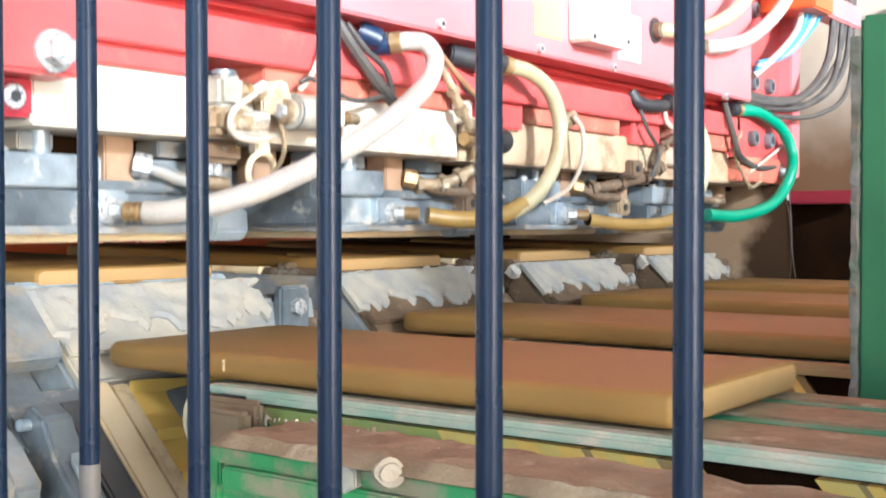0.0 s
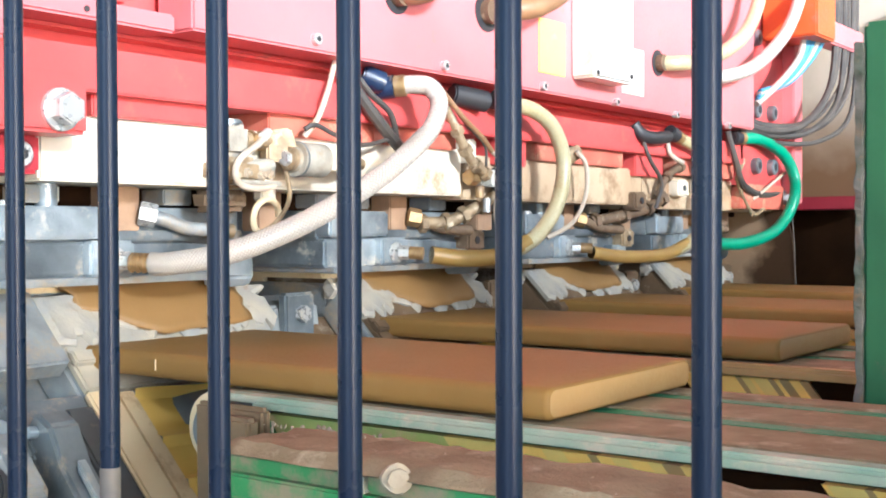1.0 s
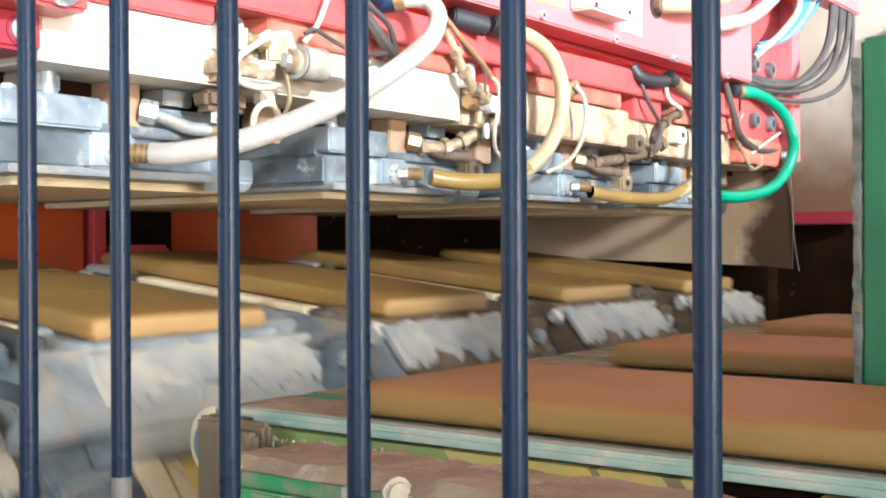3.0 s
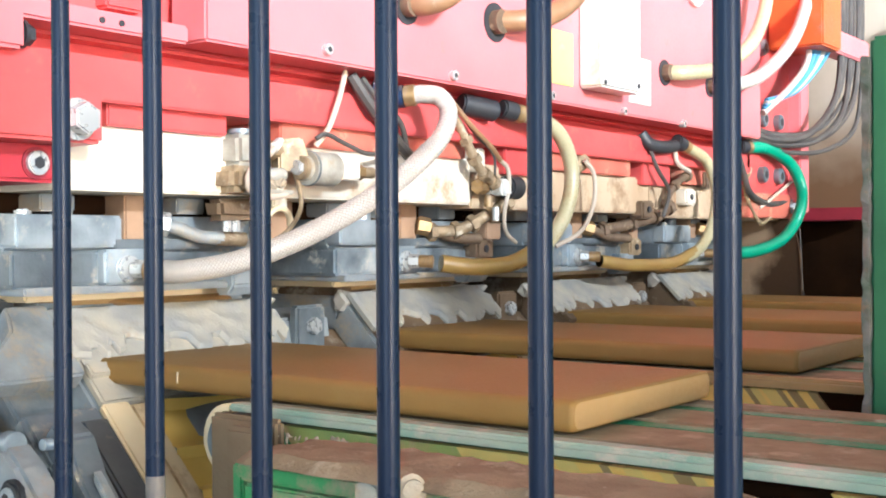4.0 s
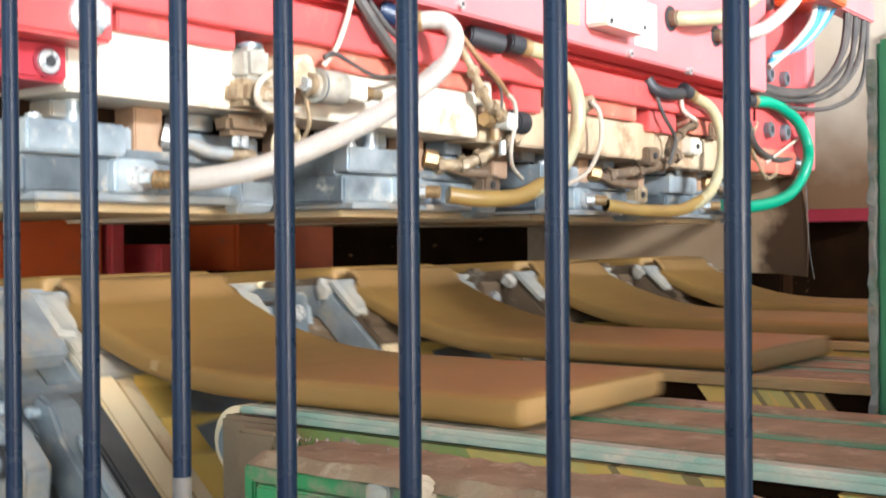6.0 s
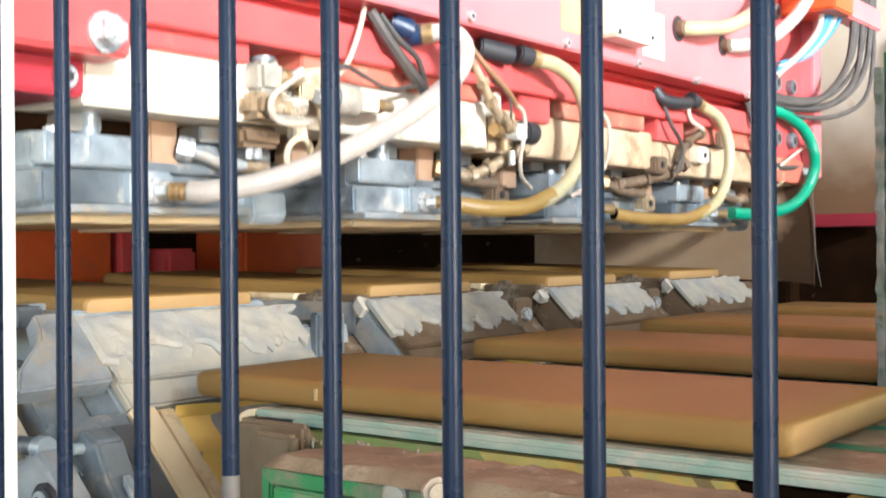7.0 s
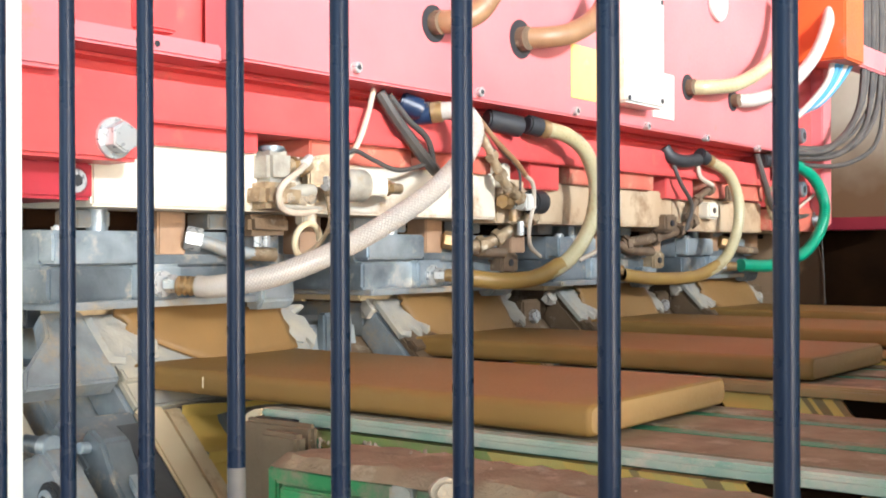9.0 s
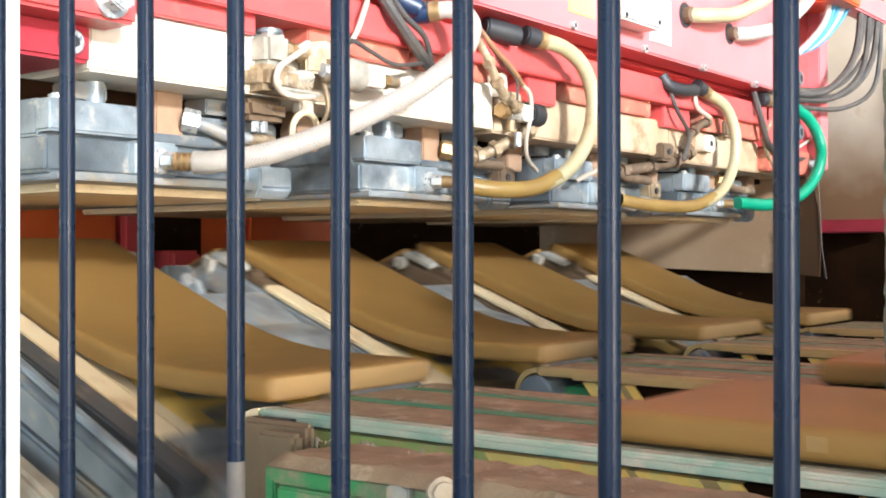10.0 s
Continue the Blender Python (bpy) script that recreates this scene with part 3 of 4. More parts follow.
hose(((-0.565, 0.599, 1.121), (-0.535, 0.643, 1.115), (-0.510, 0.707, 1.119), (-0.490, 0.776, 1.148), (-0.480, 0.826, 1.203), (-0.480, 0.845, 1.268), (-0.485, 0.821, 1.322), (-0.495, 0.777, 1.348), (-0.510, 0.726, 1.356)), 0.0125, HOSE_AMBER, "yellowed_hose", "yellowed translucent hose", 0, 10, BLACK)
hose(((-0.570, 1.098, 1.116), (-0.540, 1.171, 1.107), (-0.520, 1.300, 1.109), (-0.505, 1.399, 1.138), (-0.500, 1.456, 1.196), (-0.500, 1.468, 1.261), (-0.510, 1.440, 1.319), (-0.520, 1.359, 1.344)), 0.0115, HOSE_AMBER, "yellowed_hose", "yellowed translucent hose", 0, 10, BLACK)
hose(((-0.560, 1.616, 1.127), (-0.530, 1.730, 1.126), (-0.510, 1.871, 1.154), (-0.500, 1.958, 1.215), (-0.500, 1.978, 1.277), (-0.505, 1.915, 1.334), (-0.515, 1.797, 1.364), (-0.530, 1.706, 1.363)), 0.0125, HOSE_GREEN, "green_hose", "green ribbed hose", 0.0016, 22, BLACK)
hose(((-0.565, 0.599, 1.121), (-0.535, 0.643, 1.115), (-0.510, 0.707, 1.119), (-0.495, 0.758, 1.139)), 0.0132, HOSE_OCHRE, "stained_sleeve", "clay-stained hose sleeve")
hose(((-0.570, 1.098, 1.116), (-0.540, 1.171, 1.107), (-0.520, 1.300, 1.109), (-0.508, 1.384, 1.130)), 0.0121, HOSE_OCHRE, "stained_sleeve", "clay-stained hose sleeve")
hose(((-0.500, 0.660, 1.489), (-0.470, 0.682, 1.490), (-0.450, 0.723, 1.501), (-0.440, 0.783, 1.535), (-0.440, 0.828, 1.588)), 0.0165, HOSE_BROWN, "brown_hose", "brown clay-stained hose")
hose(((-0.500, 1.237, 1.476), (-0.470, 1.261, 1.476), (-0.450, 1.361, 1.494), (-0.440, 1.495, 1.552), (-0.440, 1.580, 1.629), (-0.440, 1.613, 1.719)), 0.0145, HOSE_AMBER, "pale_hose", "pale beige hose")
hose(((-0.500, 1.453, 1.471), (-0.470, 1.493, 1.476), (-0.450, 1.598, 1.508), (-0.440, 1.740, 1.590), (-0.440, 1.832, 1.680), (-0.440, 1.871, 1.765)), 0.0145, HOSE_CLEAR, "pale_hose", "pale beige hose")
hose(((-0.500, 0.441, 1.480), (-0.470, 0.448, 1.479), (-0.450, 0.473, 1.494), (-0.440, 0.499, 1.528)), 0.0165, HOSE_BROWN, "brown_hose", "brown clay-stained hose")
for pts, r, m in (
    (((-0.530, 0.344, 1.379), (-0.520, 0.319, 1.338), (-0.520, 0.299, 1.300), (-0.530, 0.286, 1.278)), 0.0038, CABLE_PALE),
    (((-0.520, 0.276, 1.286), (-0.515, 0.291, 1.292), (-0.510, 0.323, 1.281), (-0.510, 0.374, 1.271), (-0.520, 0.459, 1.287)), 0.0032, CABLE_GREY),
    (((-0.530, 0.355, 1.376), (-0.520, 0.375, 1.344), (-0.515, 0.416, 1.305), (-0.520, 0.466, 1.274)), 0.0085, CABLE_GREY),
    (((-0.530, 0.376, 1.375), (-0.520, 0.405, 1.342), (-0.515, 0.441, 1.318), (-0.520, 0.462, 1.281)), 0.0045, CABLE_GREY),
    (((-0.530, 0.580, 1.363), (-0.520, 0.617, 1.328), (-0.515, 0.660, 1.300), (-0.517, 0.690, 1.280)), 0.0042, HOSE_BROWN),
    (((-0.517, 0.690, 1.280), (-0.518, 0.712, 1.268), (-0.522, 0.722, 1.240), (-0.527, 0.716, 1.200), (-0.538, 0.735, 1.170), (-0.555, 0.790, 1.152)), 0.0036, CABLE_PALE),
    (((-0.532, 0.586, 1.360), (-0.522, 0.628, 1.318), (-0.518, 0.672, 1.288), (-0.520, 0.680, 1.252)), 0.0022, CABLE_GREY),
    (((-0.520, 0.956, 1.294), (-0.515, 0.980, 1.271), (-0.520, 0.989, 1.221), (-0.540, 0.979, 1.172), (-0.570, 0.942, 1.144)), 0.0042, CABLE_PALE),
    (((-0.530, 1.635, 1.374), (-0.520, 1.658, 1.312), (-0.520, 1.707, 1.257), (-0.530, 1.852, 1.238), (-0.540, 2.010, 1.252)), 0.0075, CABLE_GREY),
    (((-0.530, 1.224, 1.334), (-0.520, 1.239, 1.292), (-0.520, 1.288, 1.250), (-0.530, 1.283, 1.200)), 0.0042, CABLE_GREY),
    (((-0.530, 1.336, 1.337), (-0.520, 1.327, 1.308), (-0.520, 1.385, 1.293)), 0.0048, CABLE_PALE),
    (((-0.530, 2.003, 1.300), (-0.520, 1.844, 1.254), (-0.530, 1.782, 1.226)), 0.0038, CABLE_PALE)):
    part("cable", tube(pts, r, 8, 8), m, head, smooth=True)


def pipe_run(pts, r, mat, nuts):
    """A jointed pipe of nipples with hexagon nuts."""
    p = part("jointed_pipe", tube(pts, r, 12, 6), mat, head, "clay-smeared jointed pipe", True)
    line = curve_points(pts, 6)
    for f in nuts:
        i = min(int(f * (len(line) - 1)), len(line) - 2)
        d = (line[i + 1] - line[i]).normalized()
        part("nut", rod(line[i] - d * 0.006, line[i] + d * 0.006, r * 1.55, 6, bevel=0.001), mat, p)
    return p


pipe_run(((-0.530, 0.587, 1.339), (-0.525, 0.609, 1.306), (-0.520, 0.638, 1.265), (-0.520, 0.684, 1.241)), 0.0075, FITTING, (0.35, 0.6, 0.8, 0.97))
pipe_run(((-0.600, 0.622, 1.169), (-0.580, 0.669, 1.173), (-0.560, 0.710, 1.194), (-0.540, 0.754, 1.221)), 0.0095, FITTING, (0.05, 0.3, 0.55, 0.75, 0.95))
pipe_run(((-0.600, 1.148, 1.173), (-0.575, 1.215, 1.184), (-0.555, 1.297, 1.201), (-0.540, 1.343, 1.224)), 0.0105, FITTING_DARK, (0.1, 0.4, 0.7, 0.95))
pipe_run(((-0.540, 1.317, 1.212), (-0.535, 1.320, 1.246), (-0.530, 1.361, 1.276), (-0.530, 1.407, 1.287)), 0.0075, FITTING_DARK, (0.2, 0.5, 0.9))
pipe_run(((-0.530, 1.732, 1.316), (-0.530, 1.698, 1.263), (-0.530, 1.782, 1.194), (-0.535, 1.865, 1.208)), 0.0045, FITTING, (0.3, 0.7))
v = part("solenoid_valve", box(-0.548, -0.522, 0.672, 0.698, 1.227, 1.251, 0.003), GREYED, head, "small zinc solenoid valve")
part("hex_union", rod((-0.535, 0.652, 1.239), (-0.535, 0.673, 1.239), 0.0125, 6, bevel=0.001), BRASS, v)
part("valve_body", box(-0.550, -0.520, 0.700, 0.728, 1.226, 1.252, 0.003), PLATE, v)
part("coil", rod((-0.535, 0.730, 1.240), (-0.535, 0.765, 1.240), 0.019, 20, bevel=0.003), BLACK, v, "black solenoid coil", True)
part("valve_foot", rod((-0.537, 0.686, 1.208), (-0.537, 0.686, 1.228), 0.007, 12, bevel=0.001), BRASS, v, smooth=True)
part("foot_screw", rod((-0.535, 0.703, 1.186), (-0.535, 0.703, 1.208), 0.006, 10, bevel=0.001), CHROME, v)
part("terminal_cap", box(-0.562, -0.534, 0.655, 0.675, 1.262, 1.298, 0.003), WHITE, v)
part("plug", rod((-0.545, 0.954, 1.280), (-0.535, 0.982, 1.299), 0.016, 14, bevel=0.003), FITTING, v, smooth=True)
for at, m in (((-0.600, 0.752, 1.142), FITTING_DARK), ((-0.600, 1.282, 1.141), FITTING), ((-0.545, 1.518, 1.282), FITTING_DARK), ((-0.545, 1.420, 1.243), WHITE), ((-0.550, 1.238, 1.214), FITTING_DARK)):
    x, y, z = at
    lump = part("bracket_block", rough_edges(box(x - 0.02, x + 0.012, y - 0.024, y + 0.024, z - 0.017, z + 0.017, 0.004), 0.002, 60), m, head, "clay-caked bracket block")
    part("eye", rod((x + 0.011, y, z), (x + 0.0145, y, z), 0.006, 14), BLACK, lump)
elbow = part("pipe_elbow", tube(((-0.540, 1.208, 1.359), (-0.530, 1.219, 1.341), (-0.520, 1.252, 1.335), (-0.520, 1.315, 1.341)), 0.0125, 14, 6), BLACK, head, "black rubber elbow", True)
part("coupling", rod((-0.540, 0.411, 1.370), (-0.520, 0.435, 1.358), 0.0155, 18, bevel=0.003), BLUE, head, "dark blue hose coupling", True)
part("coupling", rod((-0.540, 0.616, 1.363), (-0.515, 0.675, 1.354), 0.0165, 18, bevel=0.003), BLACK, head, "black hose coupling", True)
# far end of the head
end = part("end_plate", box(-1.3, -0.535, 1.72, 2.02, 1.25, 2.3, 0.004), RED, head, "red end plate")
part("end_rib", box(-0.56, -0.505, 1.985, 2.045, 1.22, 2.3, 0.003), RED_PALE, end)
for y, z in ((1.80, 1.434), (1.90, 1.434), (1.80, 1.305), (1.80, 1.60), (1.90, 1.305)):
    bolt((-0.535, y, z), (1, 0, 0), 0.019, 0.016, end, False, "socket_screw", STEEL_DARK, True)
part("beam_foot", box(-0.57, -0.53, 1.72, 2.02, 1.205, 1.262, 0.003), RED_WORN, end)
bolt((-0.53, 1.99, 1.235), (1, 0.3, 0), 0.014, 0.03, end, True)
part("cable_bracket", box(-0.53, -0.40, 1.84, 1.97, 1.60, 1.95, 0.004), ORANGE, end, "orange-red cable bracket")
part("cable_arm", box(-0.46, -0.41, 1.97, 2.22, 1.60, 1.655, 0.004), RED_PALE, end)
for i in range(5):
    d = 0.018 * i
    part("blue_cable", tube(((-0.45 + d * 0.4, 1.90 + d, 1.62), (-0.455, 1.88 + d, 1.56), (-0.475, 1.82 + d * 0.6, 1.50), (-0.50, 1.73 + d * 0.3, 1.44 + d * 0.4)), 0.0075, 8, 6), CABLE_BLUE if i % 3 else HOSE_CLEAR, end, "light blue cable", True)
for i in range(6):
    d = 0.032 * i
    drop = (0.00, 0.02, -0.02, 0.03, 0.0, -0.05)[i]
    part("grey_cable", tube(((-0.42, 2.03 + d, 1.86), (-0.42, 2.035 + d, 1.66), (-0.43, 2.02 + d, 1.50 + drop), (-0.46, 1.92 + d * 0.8, 1.405 + drop * 0.6), (-0.50, 1.80 + d * 0.4, 1.385 + drop * 0.5), (-0.53, 1.70, 1.40 + drop * 0.4)), (0.0085, 0.006, 0.0075, 0.005, 0.008, 0.006)[i], 8, 7), CABLE_GREY, end, "grey cable in a hanging loop", True)

# hanging sheet at the head's far end, tan with a black run of clay down its free edge
RUN = material("tan_sheet_with_black_clay_run", (0.40, 0.29, 0.185), (0.30, 0.20, 0.12), 0.6, 0, 5, 160, 0.8, 0.15, (0.5, 0.4, 0.28), 0.08, 6, sheen=0.25)
splash(RUN, "X", 7, 0.20, -0.535, -0.50, 0.0, 0.97, (0.045, 0.022, 0.010))
hang = part("hanging_sheet", prism([(-1.36, 1.10), (-1.36, 0.985), (-0.80, 0.968), (-0.60, 0.962), (-0.530, 0.955), (-0.527, 1.06), (-0.533, 1.13), (-0.548, 1.20), (-0.60, 1.215), (-1.36, 1.215)], 2.05, 2.058), RUN, head, "tan sheet with a black clay run")
part("sheet_wire", tube(((-0.532, 2.046, 1.20), (-0.526, 2.046, 1.12), (-0.522, 2.046, 1.03), (-0.510, 2.046, 0.95)), 0.0012, 6, 5), CABLE_GREY, hang, smooth=True)

# ---- mould drum: eight faces, four moulds to a face, turning by an eighth between strokes ----
drum = thing("mould_drum", "eight-sided steel mould drum crusted with clay, amber-lined moulds", "drum", at=(AXIS[0], 0, AXIS[1]))
octagon = lambda flat: [(flat / math.cos(math.pi / 8) * math.cos(radians(45 * i + 22.5)), flat / math.cos(math.pi / 8) * math.sin(radians(45 * i + 22.5))) for i in range(8)]
part("drum_core", prism(octagon(APOTHEM - 0.115), -0.10, 1.98, bevel=0.004), STEEL_CLAY, drum, "drum body caked with clay")
end_disc = part("drum_end", prism(octagon(APOTHEM - 0.07), -0.128, -0.102, bevel=0.006), STAINED, drum, "cast steel drum end plate with brown clay runs")
part("hub", rod((0, -0.17, 0), (0, -0.12, 0), 0.16, 40, bevel=0.01), STEEL_DARK, end_disc, smooth=True)
for i in range(8):
    m = pose(0, 0, 0, 0, -45 * i, 0)
    for u, n in ((-0.22, 0.70), (0.0, 0.56)):
        p = m @ Vector((n, 0, u))
        bolt((p.x, -0.129, p.z), (0, -1, 0), 0.018, 0.014, end_disc, True, "cap_screw", STEEL_DARK, True)


def shared(name, store, make, mat, parent, m, label="", smooth=False):
    """The same mesh again for alike pieces."""
    if name not in store:
        store[name] = part(name, make(), mat, None, "", smooth)
        ob = store[name]
    else:
        ob = new(name, store[name].data)
    ob.parent, ob.matrix_basis = parent, m
    if ob.data.materials[0] is not mat:
        ob.material_slots[0].link = "OBJECT"
        ob.material_slots[0].material = mat
    if label:
        ob["label"] = label
    return ob


def liner_profile():
    """Amber liner with the ribs and trough of a roof tile across it."""
    bm = bmesh.new()
    nu, ny = 40, 18
    grid = []
    for i in range(nu + 1):
        u = -0.19 + 0.38 * i / nu
        row = []
        for j in range(ny + 1):
            y = 0.030 + 0.236 * j / ny
            s = j / ny
            h = -0.008 - 0.010 * math.sin(math.pi * s) ** 2
            h += 0.011 * max(0.0, math.cos(2 * math.pi * (u + 0.19) / 0.0634)) ** 6
            row.append(bm.verts.new((u, y, h)))
        grid.append(row)
    for i in range(nu):
        for j in range(ny):
            bm.faces.new((grid[i][j], grid[i + 1][j], grid[i + 1][j + 1], grid[i][j + 1]))
    return bm


def crust(seed):
    def make():
        bm = bmesh.new()
        rnd = random.Random(seed)
        y = -0.03
        while y < 0.30:
            w = rnd.uniform(0.012, 0.03)
            h = rnd.uniform(0.006, 0.020)
            box(0.322, 0.336 + rnd.uniform(0, 0.014), y, y + w, -0.016 - h, -0.007 - rnd.uniform(0, 0.006), 0.003, bm, 1)
            y += w * rnd.uniform(0.75, 1.2)
        return rough_edges(bm, 0.004, 70, seed)
    return make


def torn_crust():
    """A crust over the mould's leading end, thick and uneven, with a torn lower edge and ragged corners."""
    bm = bmesh.new()
    nu, ny = 14, 64
    top, low = [], []
    for i in range(nu + 1):
        a, b = [], []
        for j in range(ny + 1):
            w, s = j / ny, i / nu
            reach = 0.058 + 0.022 * noise.noise(Vector((w * 6, 3.1, 0))) + (0.016 if noise.noise(Vector((w * 21, 7.7, 0))) > 0.12 else 0.0)
            u = -0.334 + reach * s
            right = 0.308 + 0.030 * noise.noise(Vector((s * 5.0, 1.3, 0)))
            y = -0.030 + (right + 0.030) * w
            rim = min(i, nu - i, j, ny - j)
            h = 0.002 + 0.0028 * noise.noise(Vector((u * 60, y * 45, 0))) + 0.001 * noise.noise(Vector((u * 170, y * 170, 4)))
            a.append(bm.verts.new((u, y, 0.0035 + (h if rim > 0 else -0.002))))
            b.append(bm.verts.new((u, y, -0.006)))
        top.append(a), low.append(b)
    for i in range(nu):
        for j in range(ny):
            bm.faces.new((top[i][j], top[i + 1][j], top[i + 1][j + 1], top[i][j + 1]))
        for j in (0, ny):
            bm.faces.new((top[i][j], low[i][j], low[i + 1][j], top[i + 1][j]))
    for j in range(ny):
        for i in (0, nu):
            bm.faces.new((top[i][j], top[i][j + 1], low[i][j + 1], low[i][j]))
    bmesh.ops.recalc_face_normals(bm, faces=bm.faces[:])
    return bm


def apron():
    """A side plate that widens the mould's leading end, its free edge worn."""
    rim = [(-0.342, -0.082), (-0.322, -0.086), (-0.305, -0.090), (-0.29, -0.108), (-0.262, -0.136), (-0.236, -0.148), (-0.236, -0.029), (-0.342, -0.029)]
    bm = bmesh.new()
    a = [bm.verts.new((u, y, 0.004)) for u, y in rim]
    b = [bm.verts.new((u, y, -0.022)) for u, y in rim]
    bm.faces.new(a), bm.faces.new(b[::-1])
    for i in range(len(a)):
        j = (i + 1) % len(a)
        bm.faces.new((a[i], b[i], b[j], a[j]))
    bmesh.ops.recalc_face_normals(bm, faces=bm.faces[:])
    bmesh.ops.bevel(bm, geom=bm.edges[:], offset=0.003, segments=2, affect="EDGES", clamp_overlap=True)
    return rough_edges(bm, 0.002, 70)


store = {}
for f in range(8):
    face = pose(0, 0, 0, 0, 45 * f, 0) @ pose(0, 0, APOTHEM)
    for k in range(4):
        m = face @ pose(0, PITCH * k, 0)
        body = shared("mould_body", store, lambda: box(-0.328, 0.328, -0.028, 0.298, -0.062, -0.012, 0.004), CAKED if k > 1 else STEEL_CLAY, drum, m, "steel mould body")
        one = Matrix.Identity(4)
        shared("mould_liner", store, liner_profile, GOLD, body, one, "amber mould liner", True)
        shared("near_rim", store, lambda: prism(((-0.198, -0.012), (0.198, -0.012), (0.198, -0.0008), (-0.198, -0.0008)), -0.028, 0.008, bevel=0.003), CREAM, body, one)
        shared("rim_step", store, lambda: prism(((-0.196, -0.016), (0.196, -0.016), (0.196, -0.0045), (-0.196, -0.0045)), 0.009, 0.036, bevel=0.004), CREAM, body, one)
        shared("liner_wing", store, lambda: prism(((-0.19, -0.04), (0.19, -0.04), (0.19, -0.02), (0.12, -0.008), (0.05, -0.02), (-0.02, -0.008), (-0.09, -0.02), (-0.19, -0.008)), 0.299, 0.475, bevel=0.003), STEEL_CLAY, body, one, "grey sheet between the moulds")
        shared("far_rim", store, lambda: prism(((-0.198, -0.012), (0.198, -0.012), (0.198, -0.0008), (-0.198, -0.0008)), 0.266, 0.292, bevel=0.003), CREAM, body, one)
        shared("end_table", store, lambda: box(0.198, 0.32, -0.024, 0.294, -0.014, -0.0016, 0.003), STEEL_CLAY if k == 0 else CAKED, body, one)
        back = pose(0, 0.27, 0, 0, 0, 180)
        shared("end_table", store, None, PALE if k == 0 else CAKED, body, back)
        for turn, pale in ((one, STEEL_CLAY if k == 0 else CAKED), (back, PALE if k == 0 else CAKED)):
            shared("end_ledge", store, lambda: rough_edges(box(0.292, 0.322, -0.024, 0.294, -0.004, 0.009, 0.003), 0.003, 45), pale if turn is one else PALE, body, turn @ pose(0, 0, -0.009 if turn is one else -0.005), "clay-crusted ledge")
            shared("end_step", store, lambda: rough_edges(box(0.232, 0.250, -0.024, 0.294, -0.004, 0.006, 0.002), 0.0006, 60), pale, body, turn)
        shared("torn_crust", store, torn_crust, PALE, body, one, "pale torn crust of dried clay", True)
        if k == 0:
            shared("end_apron", store, apron, STEEL_CLAY, body, one, "pale clay-smeared side plate")
        shared("end_lip", store, lambda: box(0.318, 0.33, -0.022, 0.292, -0.03, -0.0012, 0.003), STEEL if k == 0 else CAKED, body, one)
        shared("end_lip", store, None, PALE if k == 0 else CAKED, body, back)
        shared("clay_crust" + "_thick" * (k % 2), store, crust(k % 2 + 1), CRUST, body, one)["kind"] = "stuff"
        shared("clay_crust" + "_thick" * ((k + 1) % 2), store, crust((k + 1) % 2 + 1), CRUST, body, pose(0, 0.27, 0, 0, 0, 180))["kind"] = "stuff"
        shared("mould_base", store, lambda: prism(((-0.30, -0.12), (0.30, -0.12), (0.322, -0.062), (-0.322, -0.062)), -0.085, 0.362, bevel=0.004), CAKED if k > 0 else STEEL_CLAY, body, one)
        for y in (0.0, 0.09, 0.18, 0.27):
            shared("cap_screw", store, lambda: rod((0.325, 0, -0.043), (0.338, 0, -0.043), 0.007, 12, bevel=0.001), STEEL_DARK, body, pose(0, y, 0), "", True)
        if k == 0:
            lug = shared("drum_lug", store, lambda: prism(((0.16, -0.15), (-0.27, -0.15), (-0.265, -0.10), (-0.20, -0.065), (-0.172, -0.03), (-0.165, 0.0), (-0.135, 0.006), (-0.085, 0.006), (-0.06, -0.03), (0.02, -0.09)), -0.165, -0.130, bevel=0.006), STEEL_CLAY, drum, m, "cast steel lug stained by clay")
            shared("lug_bolt", store, lambda: rod((-0.172, -0.148, -0.010), (-0.197, -0.148, -0.035), 0.0095, 12, bevel=0.002), STEEL_DARK, lug, one, "", True)
            shared("lug_washer", store, lambda: rod((-0.162, -0.148, 0.000), (-0.173, -0.148, -0.011), 0.0125, 16, bevel=0.001), STEEL, lug, one, "", True)
            shared("lug_socket_ring", store, lambda: rod((-0.112, -0.163, -0.014), (-0.112, -0.174, -0.014), 0.0175, 24, bevel=0.003), BLACK, lug, one, "", True)
            shared("lug_socket_head", store, lambda: rod((-0.112, -0.173, -0.014), (-0.112, -0.177, -0.014), 0.0105, 18, bevel=0.001), STEEL, lug, one, "", True)
            shared("lug_socket_hole", store, lambda: rod((-0.112, -0.1765, -0.014), (-0.112, -0.1775, -0.014), 0.0055, 6), BLACK, lug, one)
            arm = shared("guide_arm", store, lambda: prism(((0.30, -0.03), (-0.10, -0.03), (-0.165, 0.0), (-0.165, 0.022), (-0.14, 0.030), (-0.10, 0.018), (0.30, 0.0)), -0.118, -0.082, bevel=0.004), STEEL_DARK, drum, m, "grey steel guide arm beside the mould")
            shared("guide_rib", store, lambda: prism(((0.29, 0.002), (-0.09, 0.018), (-0.10, 0.026), (0.29, 0.010)), -0.106, -0.094, bevel=0.002), STEEL, arm, one)
            shared("guide_bar", store, lambda: prism(((0.30, -0.02), (-0.155, -0.02), (-0.175, -0.006), (-0.175, 0.006), (0.30, 0.006)), -0.070, -0.036, bevel=0.003), GUN, arm, one)
            shared("guide_end", store, lambda: box(-0.20, -0.13, -0.125, -0.03, -0.03, -0.004, 0.005), STEEL_DARK, arm, one)
